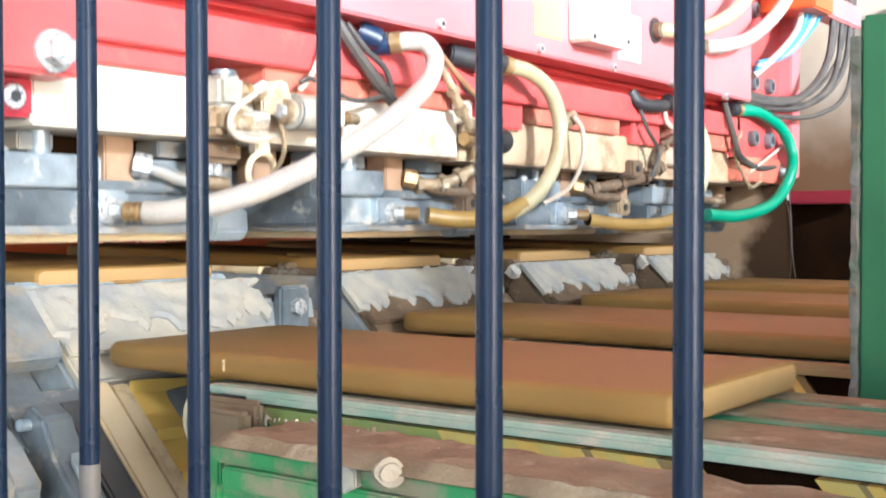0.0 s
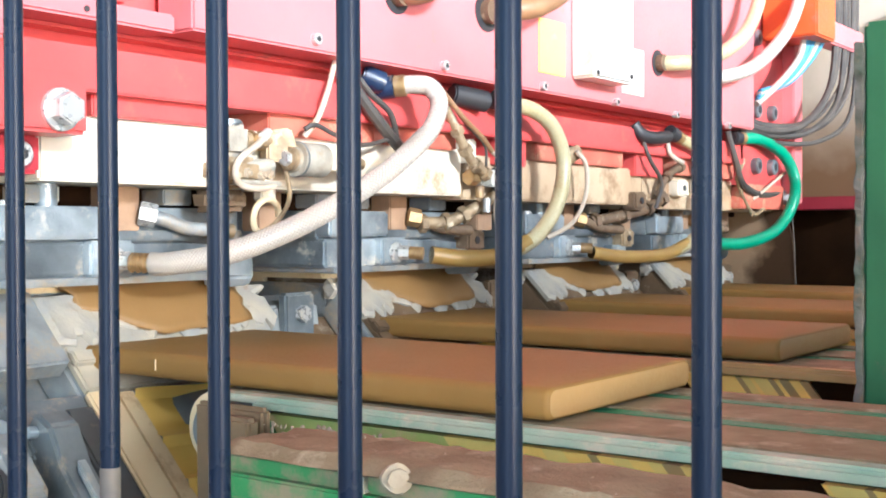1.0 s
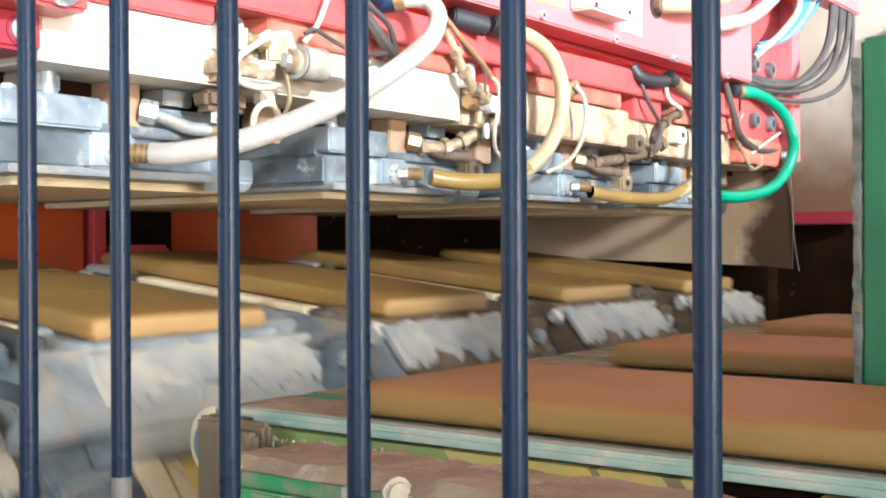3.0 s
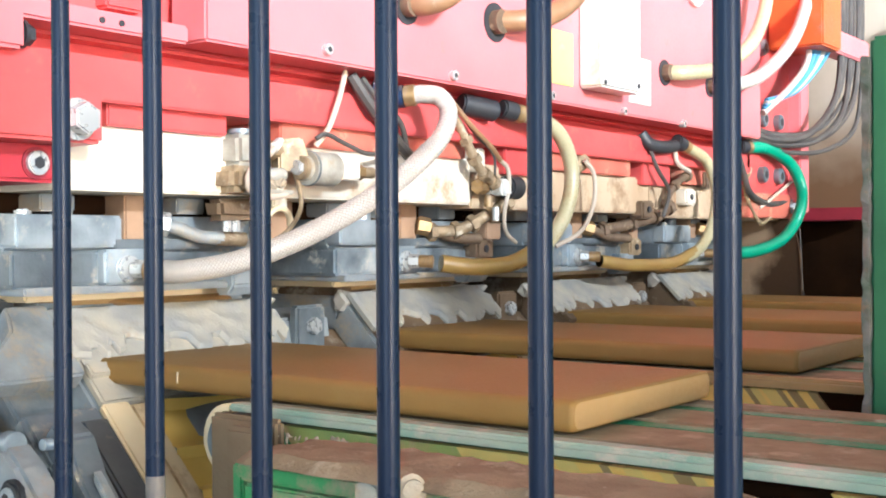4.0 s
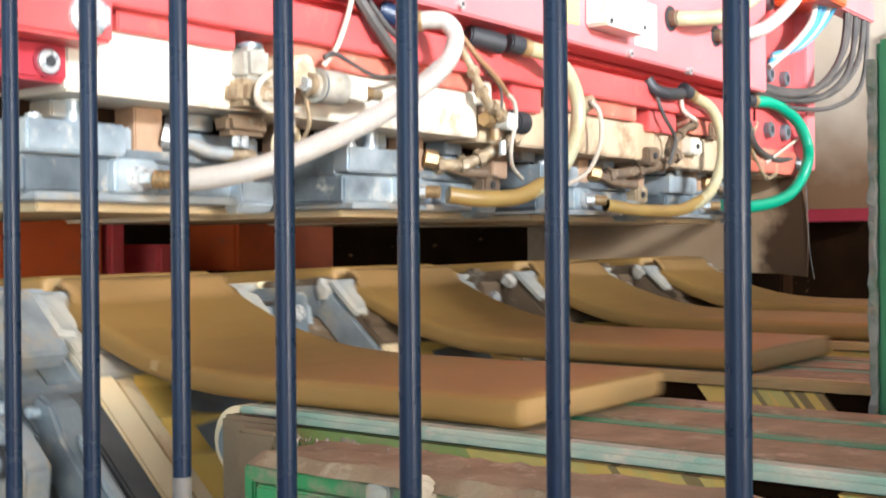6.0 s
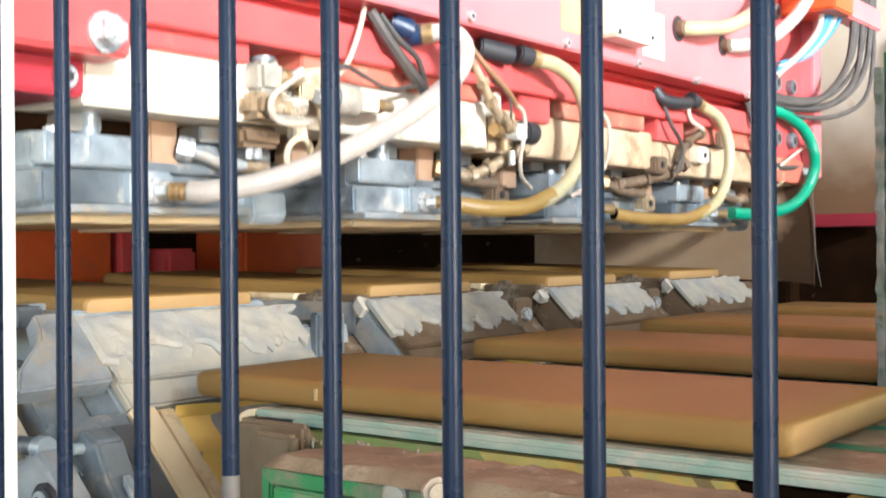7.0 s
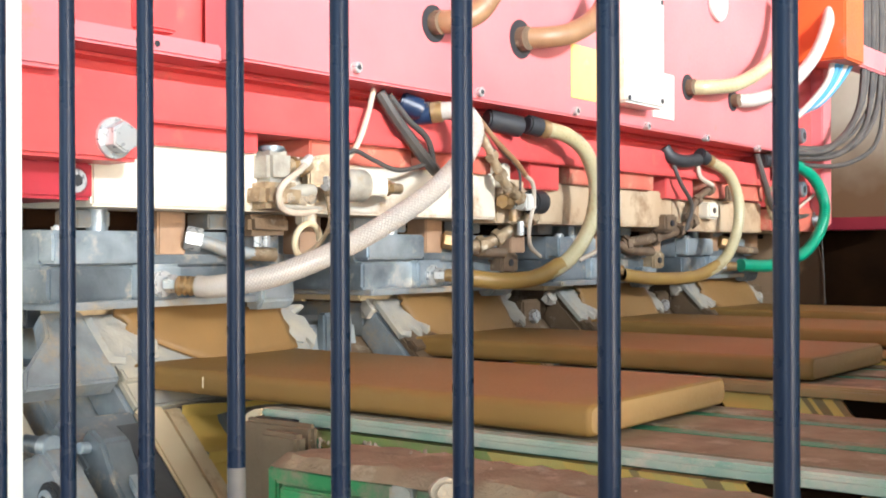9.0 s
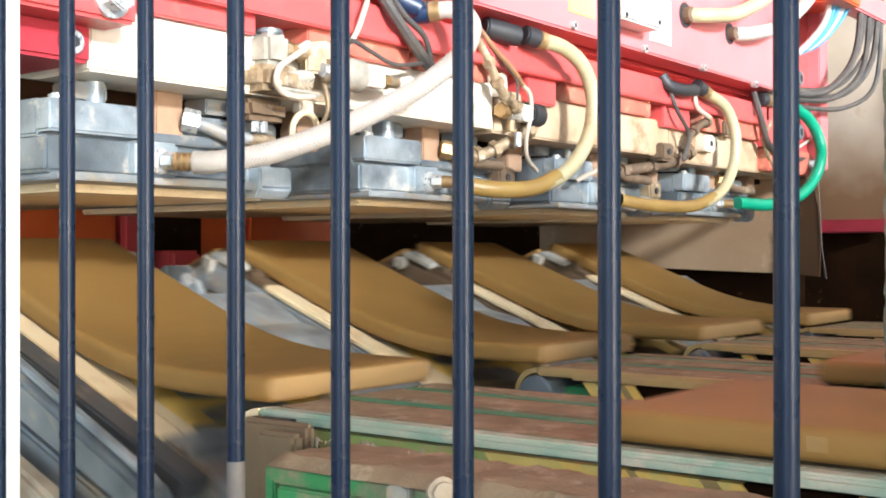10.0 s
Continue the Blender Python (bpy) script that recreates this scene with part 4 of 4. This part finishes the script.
            shared("guide_pin", store, lambda: rod((-0.15, -0.075, 0.004), (-0.15, -0.13, 0.010), 0.006, 12, bevel=0.001), STEEL, arm, one, "", True)
        plate = shared("bracket_plate", store, lambda: box(0.322, 0.340, -0.030, 0.030, -0.095, -0.022, 0.004), STEEL_DARK if k == 0 else CAKED, drum, m @ pose(0, 0.415, 0), "grey bracket plate between moulds")
        shared("bracket_bolt", store, lambda: rod((0.338, 0, -0.052), (0.352, 0, -0.052), 0.0125, 6, bevel=0.002), CHROME, plate, one, "", True)
        shared("bracket_web", store, lambda: prism(((0.20, -0.125), (0.335, -0.125), (0.322, -0.04), (0.24, -0.03)), -0.055, 0.055, bevel=0.004), STEEL_CLAY if k == 0 else CAKED, plate, one)

# ---- clay slabs: each in stiff slices that bend against one another as the drum lifts it ----
SLICES = 14
STEP = SLAB_LONG / SLICES


def rest_places(me, shift):
    """Keeps each corner's place in the flat slab, for the grain of the clay."""
    layer = me.attributes.new("rest", "FLOAT_VECTOR", "POINT")
    layer.data.foreach_set("vector", [c + d for v in me.vertices for c, d in zip(v.co, shift)])


def slice_mesh(index):
    """One slice of a slab, from x = 0 to STEP, rounded along its long edges; the end slices are rounded off."""
    r, n = 0.009, 4
    ring = []
    for cy, cz, a0 in ((SLAB_WIDE - r, SLAB_THICK - r, 0), (r, SLAB_THICK - r, 90), (r, r, 180), (SLAB_WIDE - r, r, 270)):
        ring += [(cy + r * math.cos(radians(a0 + 90 * i / n)), cz + r * math.sin(radians(a0 + 90 * i / n))) for i in range(n + 1)]
    xs = [(0.0, 1.0), (STEP, 1.0), (STEP + 0.0002, 0.955), (STEP + 0.0025, 0.955)]
    if index == 0:
        xs = [(-0.006, 0.55), (-0.003, 0.86), (0.003, 1.0), (STEP, 1.0), (STEP + 0.0002, 0.955), (STEP + 0.0025, 0.955)]
    if index == SLICES - 1:
        xs = [(0.0, 1.0), (STEP - 0.005, 1.0), (STEP - 0.0015, 0.92), (STEP, 0.80)]
    bm = bmesh.new()
    loops = [[bm.verts.new((x, SLAB_WIDE / 2 + (y - SLAB_WIDE / 2) * (1 - (1 - k) * 0.15), SLAB_THICK / 2 + (z - SLAB_THICK / 2) * k)) for y, z in ring] for x, k in xs]
    for a, b in zip(loops, loops[1:]):
        for i in range(len(ring)):
            bm.faces.new((a[i], a[(i + 1) % len(ring)], b[(i + 1) % len(ring)], b[i]))
    bm.faces.new(loops[0]), bm.faces.new(loops[-1][::-1])
    bmesh.ops.recalc_face_normals(bm, faces=bm.faces[:])
    me = bpy.data.meshes.new("slice")
    bm.to_mesh(me)
    bm.free()
    me.materials.append(CLAY)
    me.materials.append(CLAY_END_LIT)
    # tail end face takes the paler clay that paints in its light
    for p in me.polygons:
        if p.normal.x > 0.9 and len(p.vertices) > 4:
            p.material_index = 1
        p.use_smooth = True
    me.set_sharp_from_angle(angle=radians(50))
    rest_places(me, (index * STEP, 0, 0))
    return me


SLICE_MESHES = [slice_mesh(i) for i in range(SLICES)]


def flap_mesh(seed):
    """The tongue of clay that is pressed out over the mould's end: thin, arched, with a torn edge."""
    bm = bmesh.new()
    nx, ny = 10, 24
    tops, unders = [], []
    for i in range(nx + 1):
        s = i / nx
        a, b = [], []
        for j in range(ny + 1):
            w = j / ny
            reach = 0.112 * min(1.0, 0.50 + 1.25 * w) * (1 - 0.10 * w ** 4) + 0.005 * noise.noise(Vector((w * 9, seed, 0)))
            y = 0.010 + 0.250 * w + (0.012 * noise.noise(Vector((s * 7, seed + 5, w * 2))) + 0.005 * noise.noise(Vector((s * 23, seed, w))) if j in (0, ny) else 0)
            x, z = reach * s, -0.009 * s * s + 0.004 * math.sin(math.pi * s)
            t = 0.0045 * (1 - 0.5 * s)
            a.append(bm.verts.new((x, y, z + t)))
            b.append(bm.verts.new((x - 0.002 * s, y, z - t)))
        tops.append(a), unders.append(b)
    for i in range(nx):
        for j in range(ny):
            bm.faces.new((tops[i][j], tops[i + 1][j], tops[i + 1][j + 1], tops[i][j + 1]))
            bm.faces.new((unders[i][j + 1], unders[i + 1][j + 1], unders[i + 1][j], unders[i][j]))
        for j in (0, ny):
            bm.faces.new((tops[i][j], unders[i][j], unders[i + 1][j], tops[i + 1][j]))
    for j in range(ny):
        for i in (0, nx):
            bm.faces.new((tops[i][j], tops[i][j + 1], unders[i][j + 1], unders[i][j]))
    bmesh.ops.recalc_face_normals(bm, faces=bm.faces[:])
    me = bpy.data.meshes.new("tongue")
    bm.to_mesh(me)
    bm.free()
    me.materials.append(CLAY_FLAP)
    me.polygons.foreach_set("use_smooth", [True] * len(me.polygons))
    rest_places(me, (0.64, 0, seed))
    return me


FLAPS = [flap_mesh(s) for s in (1.3, 4.7, 8.1, 2.2)]
BATCHES = (("pressed clay slab on the drum, tongue hanging over its end", -1.43, -9.0, -0.45), ("moist brown clay slab lying on the conveyor", 2.17, -0.1, 3.3), ("moist brown clay slab following on the conveyor", 5.77, 3.5, 6.75), ("moist brown clay slab following on the conveyor", 9.4, 7.1, 10.7), ("moist brown clay slab following on the conveyor", 13.0, 10.7, 14.3))
slabs = []
for label, lift, arrive, press in BATCHES:
    for k in range(4):
        s = thing("clay_slab", label, "clay slab", "clay slabs", at=(0, PITCH * k, 0))
        pieces = []
        for i in range(SLICES):
            p = new("slice", SLICE_MESHES[i])
            p.parent = s
            pieces.append(p)
        if k == 0:
            part("nick", box(0.0362, 0.0374, -0.0008, 0.004, 0.009, 0.0205, 0), CREAM, pieces[3])
        tongue = new("tongue", FLAPS[k])
        tongue.parent = s
        tongue["label"] = "thin tongue of pressed-out clay"
        slabs.append((s, k, lift, arrive, press, pieces, tongue))

# ---- conveyor ----
conv = thing("feed_conveyor", "green feed conveyor caked with dry brown clay", "conveyor")
for k in range(4):
    o = PITCH * k
    lane = part("lane_bed", box(-0.335, 2.6, 0.004 + o, 0.262 + o, 0.955, 0.972, 0.002), GREEN, conv)
    for y0, y1, m, z in ((-0.024, -0.004, BELT_PALE if k == 0 else OCHRE, 0.9985), (0.006, 0.088, CLAY_DRY, 0.9975), (0.094, 0.118, BELT_GREEN, 0.9965), (0.124, 0.200, CLAY_DRY, 0.9975), (0.206, 0.226, BELT_GREEN, 0.9965), (0.232, 0.270, CLAY_DRY, 0.9975)):
        bm = box(-0.36, 2.6, y0 + o, y1 + o, z - (0.007 if m is BELT_PALE else 0.011), z, 0.002)
        part("belt", bm, m, lane, {BELT_PALE: "pale green belt", OCHRE: "ochre stained strip", CLAY_DRY: "belt coated with brown clay", BELT_GREEN: "green ribbed belt"}[m])
        ring = bmesh.new()
        outline = [(-0.36 - 0.036 * math.sin(a), z - 0.036 + 0.036 * math.cos(a)) for a in (math.pi * i / 12 for i in range(13))]
        inner = [(-0.36 - 0.029 * math.sin(a), z - 0.036 + 0.029 * math.cos(a)) for a in (math.pi * (12 - i) / 12 for i in range(13))]
        part("belt_nose", prism(outline + inner, y0 + o, y1 + o), CREAM if m is BELT_PALE else m, lane, smooth=True)
    part("nose_roller", rod((-0.36, -0.03 + o, 0.961), (-0.36, 0.275 + o, 0.961), 0.027, 20, bevel=0.003), STEEL_DARK, lane, smooth=True)
    part("side_strip", rough_edges(box(-0.30, 2.6, -0.032 + o, -0.026 + o, 0.9885 if k == 0 else 0.986, 0.9945, 0.001), 0.001, 40), BELT_PALE if k == 0 else OCHRE, lane)
    # near-black strip paints in the shade at the slot's bottom
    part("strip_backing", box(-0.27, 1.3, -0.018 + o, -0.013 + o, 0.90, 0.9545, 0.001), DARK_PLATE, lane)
    # folded amber strip under the belt's edge: narrow slanting panes paint its glints and the shaded gaps between the
    # runs
    rnd, x = random.Random(40 + k), -0.27
    while x < 1.3:
        w = rnd.uniform(0.003, 0.013)
        run = math.sin(x * 24 + k * 1.7) + 0.35 * math.sin(x * 51 + k)
        if k == 0 and x < 0.0:
            m = LIME if x < -0.07 else YELLOW_LABEL
        else:
            m = DARK_PLATE if run < -0.30 else rnd.choice((GOLD, GOLD, GOLD, YELLOW_LABEL, YELLOW_LABEL, OCHRE))
        depth = 0.004 if m is DARK_PLATE else 0.0
        pane = prism(((x, 0.955), (x + w, 0.955), (x + w - 0.022, 0.983), (x - 0.022, 0.983)), -0.020 + depth + o, -0.010 + depth + o)
        part("side_tile", pane, m, lane)
        x += w
part("end_bracket", rough_edges(box(-0.345, -0.255, -0.062, -0.05, 0.86, 0.996, 0.004), 0.0015, 50), CLAY_PLATE, conv, "brown clay-caked bracket plate")
part("end_bracket", rough_edges(box(-0.30, -0.25, -0.085, -0.07, 0.86, 0.99, 0.004), 0.0015, 50), CLAY_PLATE, conv, "brown clay-caked bracket plate")
part("frame_end", box(-0.222, -0.210, -0.148, -0.066, 0.70, 0.975, 0.002), GREEN, conv)
rail = part("side_rail", box(-0.215, 2.6, -0.15, -0.075, 0.962, 0.978, 0.003), GREEN, conv, "green side rail")


def caked(x0, x1, y0, y1, z0, rise, seed):
    """A bed of dry clay dust with an uneven top and ragged outline."""
    bm = bmesh.new()
    nx, ny = 120, 10
    rows = []
    for i in range(nx + 1):
        row = []
        for j in range(ny + 1):
            x = x0 + (x1 - x0) * i / nx
            edge = 0.006 * noise.noise(Vector((x * 22, seed, j // 6)))
            y = y0 + (y1 - y0) * j / ny + edge
            bumpy = rise * (0.72 + 0.32 * noise.noise(Vector((x * 34, y * 60, seed))) + 0.22 * noise.noise(Vector((x * 120, y * 120, seed))))
            row.append(bm.verts.new((x, y, z0 + (max(0.0008, bumpy) if 0 < j < ny and 0 < i < nx else -0.001))))
        rows.append(row)
    for i in range(nx):
        for j in range(ny):
            bm.faces.new((rows[i][j], rows[i + 1][j], rows[i + 1][j + 1], rows[i][j + 1]))
    return bm


part("clay_layer", caked(-0.205, 1.2, -0.162, -0.066, 0.980, 0.012, 2.0), CLAY_DRY, rail, "layer of dry brown clay", True)
rnd = random.Random(77)
bm = bmesh.new()
for i in range(170):
    x, y = rnd.uniform(-0.2, 0.9), rnd.uniform(-0.15, -0.075)
    r = rnd.uniform(0.0005, 0.0016) if i > 14 else rnd.uniform(0.0014, 0.0026)
    bmesh.ops.create_icosphere(bm, subdivisions=1, radius=r, matrix=Matrix.LocRotScale((x, y, 0.986 + r * 0.4), Euler((i, i * 2, i * 3)), (1.5, 1, 0.6)))
tagged(part("clay_crumb_bed", rough_edges(bm, 0.0012, 200), CRUMB, rail, "scattered pale clay crumbs"), kind="stuff")
bm = bmesh.new()
for i in range(40):
    x = rnd.uniform(-0.29, -0.13)
    r = rnd.uniform(0.001, 0.0028)
    bmesh.ops.create_icosphere(bm, subdivisions=1, radius=r, matrix=Matrix.LocRotScale((x, rnd.uniform(-0.066, -0.04), 0.981), Euler((i, i * 2, i * 3)), (1.8, 1, 0.8)))
tagged(part("clay_crumb_bed", rough_edges(bm, 0.002, 160), CRUMB, rail, "heap of pale clay crumbs"), kind="stuff")
part("rail_web", box(-0.212, 2.6, -0.142, -0.128, 0.70, 0.963, 0.002), GREEN, conv)
part("rail_lip", rough_edges(box(-0.20, 2.6, -0.156, -0.142, 0.944, 0.962, 0.002), 0.0006, 40), GREEN, conv)
bolt((-0.070, -0.143, 0.970), (0.15, -1, 0), 0.012, 0.016, conv, True, mat=GREYED)
lumpb = part("clay_lump", rough_edges(rod((-0.033, -0.150, 0.976), (-0.019, -0.165, 0.981), 0.011, 14, bevel=0.004), 0.003, 80), CRUMB, conv, "bolt head covered by pale clay", True)
for x in (0.35, 0.75, 1.15):
    bolt((x, -0.142, 0.95), (0, -1, 0), 0.0145, 0.016, conv, True)
for x in (-0.1, 1.0, 2.2):
    for y in (-0.13, 1.9):
        part("leg", box(x - 0.03, x + 0.03, y, y + 0.06, FLOOR, 0.90, 0.003), GREEN, conv)
for x in (-0.05, 0.5, 1.2, 2.2):
    part("cross_member", box(x - 0.02, x + 0.02, -0.13, 1.96, 0.90, 0.954, 0.003), GREEN_DARK, conv)
trays = thing("catch_tray", "amber folded drip tray under the belts", "tray")
for k in range(4):
    o = PITCH * k
    bm = bmesh.new()
    rnd = random.Random(k)
    x, pts = -0.28, []
    while x < 1.6:
        pts.append((x, 0.905 + rnd.uniform(-0.018, 0.018)))
        x += rnd.uniform(0.03, 0.08)
    low = [(a, b - 0.004) for a, b in reversed(pts)]
    part("tray_sheet", prism(pts + low, -0.125 + o if k == 0 else -0.22 + o, -0.005 + o), GOLD, trays)
for x in (0.0, 1.2):
    part("tray_post", box(x, x + 0.02, -0.09, -0.07, FLOOR, 0.90, 0.001), GREEN_DARK, trays)

# ---- green upright beside the belts, with a chipped edge ----
gx, gy, gz = (0.139, 0.360, 1.141)
top_z = (0.149, 0.360, 1.356)[2]
upright = thing("green_upright", "dark green painted upright plate with chipped edge", "post")
# length beyond the view is added to shade the far rows
part("plate", box(gx + 0.004, gx + 2.4, gy, gy + 0.09, FLOOR, top_z, 0.004), GREEN_DARK, upright)
edge = box(gx - 0.003, gx + 0.005, gy - 0.003, gy + 0.09, 0.4, top_z - 0.02, 0.001)
bmesh.ops.subdivide_edges(edge, edges=[e for e in edge.edges if abs(e.verts[0].co.z - e.verts[1].co.z) > 0.3], cuts=160)
part("worn_edge", rough_edges(edge, 0.0024, 75), EDGE, upright, "bare chipped metal edge")

# ---- white post beside the drum ----
wx, wy, wz = (-0.245, -0.360, 1.175)
wpost = thing("white_post", "white painted square steel post", "post")
part("shaft", box(wx - 0.09, wx, -0.45, -0.36, FLOOR, 2.6, 0.003), POST_WHITE, wpost)
part("foot_plate", box(wx - 0.14, wx + 0.05, -0.50, -0.31, FLOOR, FLOOR + 0.012, 0.002), POST_WHITE, wpost)
bz = 1.190
part("gusset", prism(((wx - 0.002, bz + 0.008), (wx + 0.022, bz + 0.008), (wx - 0.002, bz - 0.004)), -0.42, -0.40), POST_WHITE, wpost)

# ---- machine frame behind and beyond the drum ----
frame_back = thing("machine_frame", "red and brown machine frame behind the drum", "machine frame")
# near-black sheets here paint in the unlit depth behind the drum
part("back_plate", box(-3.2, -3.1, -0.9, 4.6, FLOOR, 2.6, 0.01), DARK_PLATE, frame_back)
for y, w, m, z0, z1 in ((0.0, 0.7, RED, 0.9, 1.4), (0.95, 0.35, ORANGE, 1.06, 1.35), (1.32, 0.06, RED, 0.9, 1.6), (1.50, 0.12, RED, 0.9, 1.16), (1.82, 0.52, ORANGE, 1.07, 1.30), (2.345, 0.08, RED, 0.9, 1.6), (2.46, 0.62, CLAY_DRY, 0.95, 1.33), (3.12, 0.5, BROWN_PLATE, 0.9, 1.4)):
    part("frame_member", box(-2.6, -2.35, y, y + w, z0, z1, 0.012), m, frame_back)
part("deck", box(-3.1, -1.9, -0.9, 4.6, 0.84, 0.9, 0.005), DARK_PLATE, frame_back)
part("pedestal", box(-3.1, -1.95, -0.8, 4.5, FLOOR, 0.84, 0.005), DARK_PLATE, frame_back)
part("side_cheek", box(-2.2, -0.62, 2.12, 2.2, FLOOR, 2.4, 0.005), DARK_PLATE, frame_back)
far = thing("splash_guard", "clay-splashed sheet metal splash guard", "splash guard")
part("sheet", box(-1.2, 0.6, 2.50, 2.515, 1.243, 2.6, 0.002), SPLASH, far, "cream sheet splashed brown with clay")
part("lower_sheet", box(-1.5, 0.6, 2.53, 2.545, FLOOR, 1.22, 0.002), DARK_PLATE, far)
part("red_flange", box(-0.66, -0.47, 2.40, 2.50, 1.207, 1.243, 0.003), RED_DARK, far, "dark red flange")
wallbox = thing("perforated_box", "white perforated switch box", "switch box")
case = part("case", box(-0.36, -0.20, 2.44, 2.494, 1.56, 1.76, 0.004), POST_WHITE, wallbox)
for i in range(4):
    for j in range(3):
        part("hole", rod((-0.34 + 0.035 * i, 2.4385, 1.60 + 0.045 * j), (-0.34 + 0.035 * i, 2.4375, 1.60 + 0.045 * j), 0.006, 10), BLACK, case)


# ---- movement ----
ANGLES = (0, 0.7, 2.7, 6.2, 11.5, 17.5, 23.5, 30.5, 37, 42, 44.5, 45)
ARRIVE = ((-1.1, 0.98), (-0.9, 0.87), (-0.7, 0.67), (-0.5, 0.44), (-0.3, 0.265), (-0.2, 0.21), (0.0, 0.145), (0.1, 0.112), (0.2, 0.088), (0.4, 0.035), (0.5, 0.012), (0.8, 0.004), (1.0, 0.0))
STROKE = ((0, .045), (.1, .027), (.2, .013), (.3, .005), (.5, -.002), (1, -.004), (1.5, -.008), (1.8, -.006), (2.0, .006), (2.1, .028), (2.2, .055), (2.3, .086), (2.4, .112), (2.55, .132), (2.7, .136), (3.0, .136), (3.15, .133), (3.3, .121), (3.4, .100), (3.5, .071), (3.6, .043), (3.75, .015), (4.0, .002), (4.5, 0), (5.0, -.009), (5.5, -.008), (5.6, .003), (5.7, .023), (5.8, .052), (5.9, .084), (6.0, .110), (6.15, .131), (6.3, .136), (6.6, .136), (6.8, .134), (6.9, .126), (7.0, .103), (7.1, .078), (7.2, .053), (7.35, .027), (7.5, .011), (8.0, -.002), (8.5, -.008), (9.0, -.007), (9.2, -.004), (9.3, .012), (9.4, .044), (9.5, .080), (9.6, .110), (9.7, .129), (9.8, .135), (10.0, .136))


def turned(t, start):
    """Degrees by which one turn of the drum, begun at start, has gone."""
    u = max(0.0, min(10.999, (t - start) * 10))
    i = int(u)
    return ANGLES[i] + (ANGLES[i + 1] - ANGLES[i]) * (u - i)


def drum_angle(t):
    return sum(turned(t, s) for s in TURNS)


def along(table, t):
    return float(np.interp(t, [a for a, b in table], [b for a, b in table]))


def slab_line(theta, lead):
    """Joints of a slab's underside, tip first, when the drum has turned by theta since it was touched."""
    a = radians(45 + theta)
    ax, az = AXIS
    out, up = Vector((math.cos(a), math.sin(a))), Vector((-math.sin(a), math.cos(a)))
    tip = Vector((ax, az)) + out * APOTHEM + up * (SLAB_LONG / 2)
    drop, slope = tip.y - 1.0, radians(45 - theta)
    w = 0.36
    if theta <= 0:
        return [(-SLAB_LONG + 0.003 + lead + STEP * i, 1.0) for i in range(SLICES + 1)]
    ease = min(1.0, theta / 5.0)
    drop *= ease
    mid = max(w / 2, drop / max(0.02, math.sin(slope)))
    s0 = math.asin(max(-1, min(1, drop / mid)))
    tip = Vector((tip.x * ease + -SLAB_LONG * (1 - ease), 1.0 + drop))
    pts, x, z = [tuple(tip)], tip.x, tip.y
    for i in range(SLICES):
        s = (i + 0.5) * STEP
        f = max(0.0, min(1.0, (s - mid + w / 2) / w))
        phi = s0 * (1 - f * f * (3 - 2 * f))
        x, z = x + STEP * math.cos(phi), z - STEP * math.sin(phi)
        pts.append((x, z))
    return pts


def slab_joints(t, lift, arrive):
    first = turned(t, lift)
    pts = slab_line(first, along(ARRIVE, t - arrive))
    more = sum(turned(t, s) for s in TURNS if s > lift + 0.1)
    if more:
        a = radians(more)
        pts = [(AXIS[0] + (x - AXIS[0]) * math.cos(a) - (z - AXIS[1]) * math.sin(a), AXIS[1] + (x - AXIS[0]) * math.sin(a) + (z - AXIS[1]) * math.cos(a)) for x, z in pts]
    return pts


def motions():
    walk(head, [(t, pose(0, 0, z)) for t, z in STROKE])
    times = sorted({0.0, 10.0, *(round(s + 0.1 * i, 3) for s in TURNS for i in range(12) if s + 0.1 * i < 10)})
    walk(drum, [(t, pose(AXIS[0], 0, AXIS[1], 0, -drum_angle(t), 0)) for t in times])
    for s, k, lift, arrive, press, pieces, tongue in slabs:
        busy = {0.0, 10.0}
        for begin, span in ((arrive - 1.1, 2.1), *((b, 1.1) for b in TURNS if b >= lift - 0.1)):
            busy |= {round(begin + 0.1 * i, 3) for i in range(int(span * 10 + 0.5) + 1)}
        busy = sorted(b for b in busy if 0 <= b <= 10)
        lines = {t: slab_joints(t, lift, arrive) for t in busy}
        for i, p in enumerate(pieces):
            rows = []
            for t in busy:
                (x0, z0), (x1, z1) = lines[t][i], lines[t][i + 1]
                rows.append((t, pose(x0, 0, z0, 0, -math.degrees(math.atan2(z1 - z0, x1 - x0)), 0)))
            walk(p, rows)
        # the tongue: hidden in the slab's end, squeezed out and bent down while the head is low
        wait = (0.68 if press == 6.75 and k == 0 else 0.0) + 0.05 * k
        rows = []
        for t in sorted({*busy, *(round(press + wait + d, 3) for d in (0.15, 0.5, 0.8, 1.1, 1.5, 1.8, 2.1) if 0 <= press + wait + d <= 10)}):
            (xa, za), (x1, z1) = slab_joints(t, lift, arrive)[-2:]
            base = pose(x1, 0, z1, 0, -math.degrees(math.atan2(z1 - za, x1 - xa)), 0)
            u = along(((0.15, 0.0), (0.5, 0.1), (0.8, 0.26), (1.1, 0.46), (1.5, 0.82), (1.8, 0.97), (2.1, 1.0)), t - press - wait)
            bend, kept = 49 * u ** 0.8, 0.118 * (1 - u)
            rows.append((t, base @ pose(0.028 * u - kept * math.cos(radians(bend)), 0, 0.015 + 0.006 * u + kept * math.sin(radians(bend)), 0, bend, 0)))
        walk(tongue, rows)


motions()
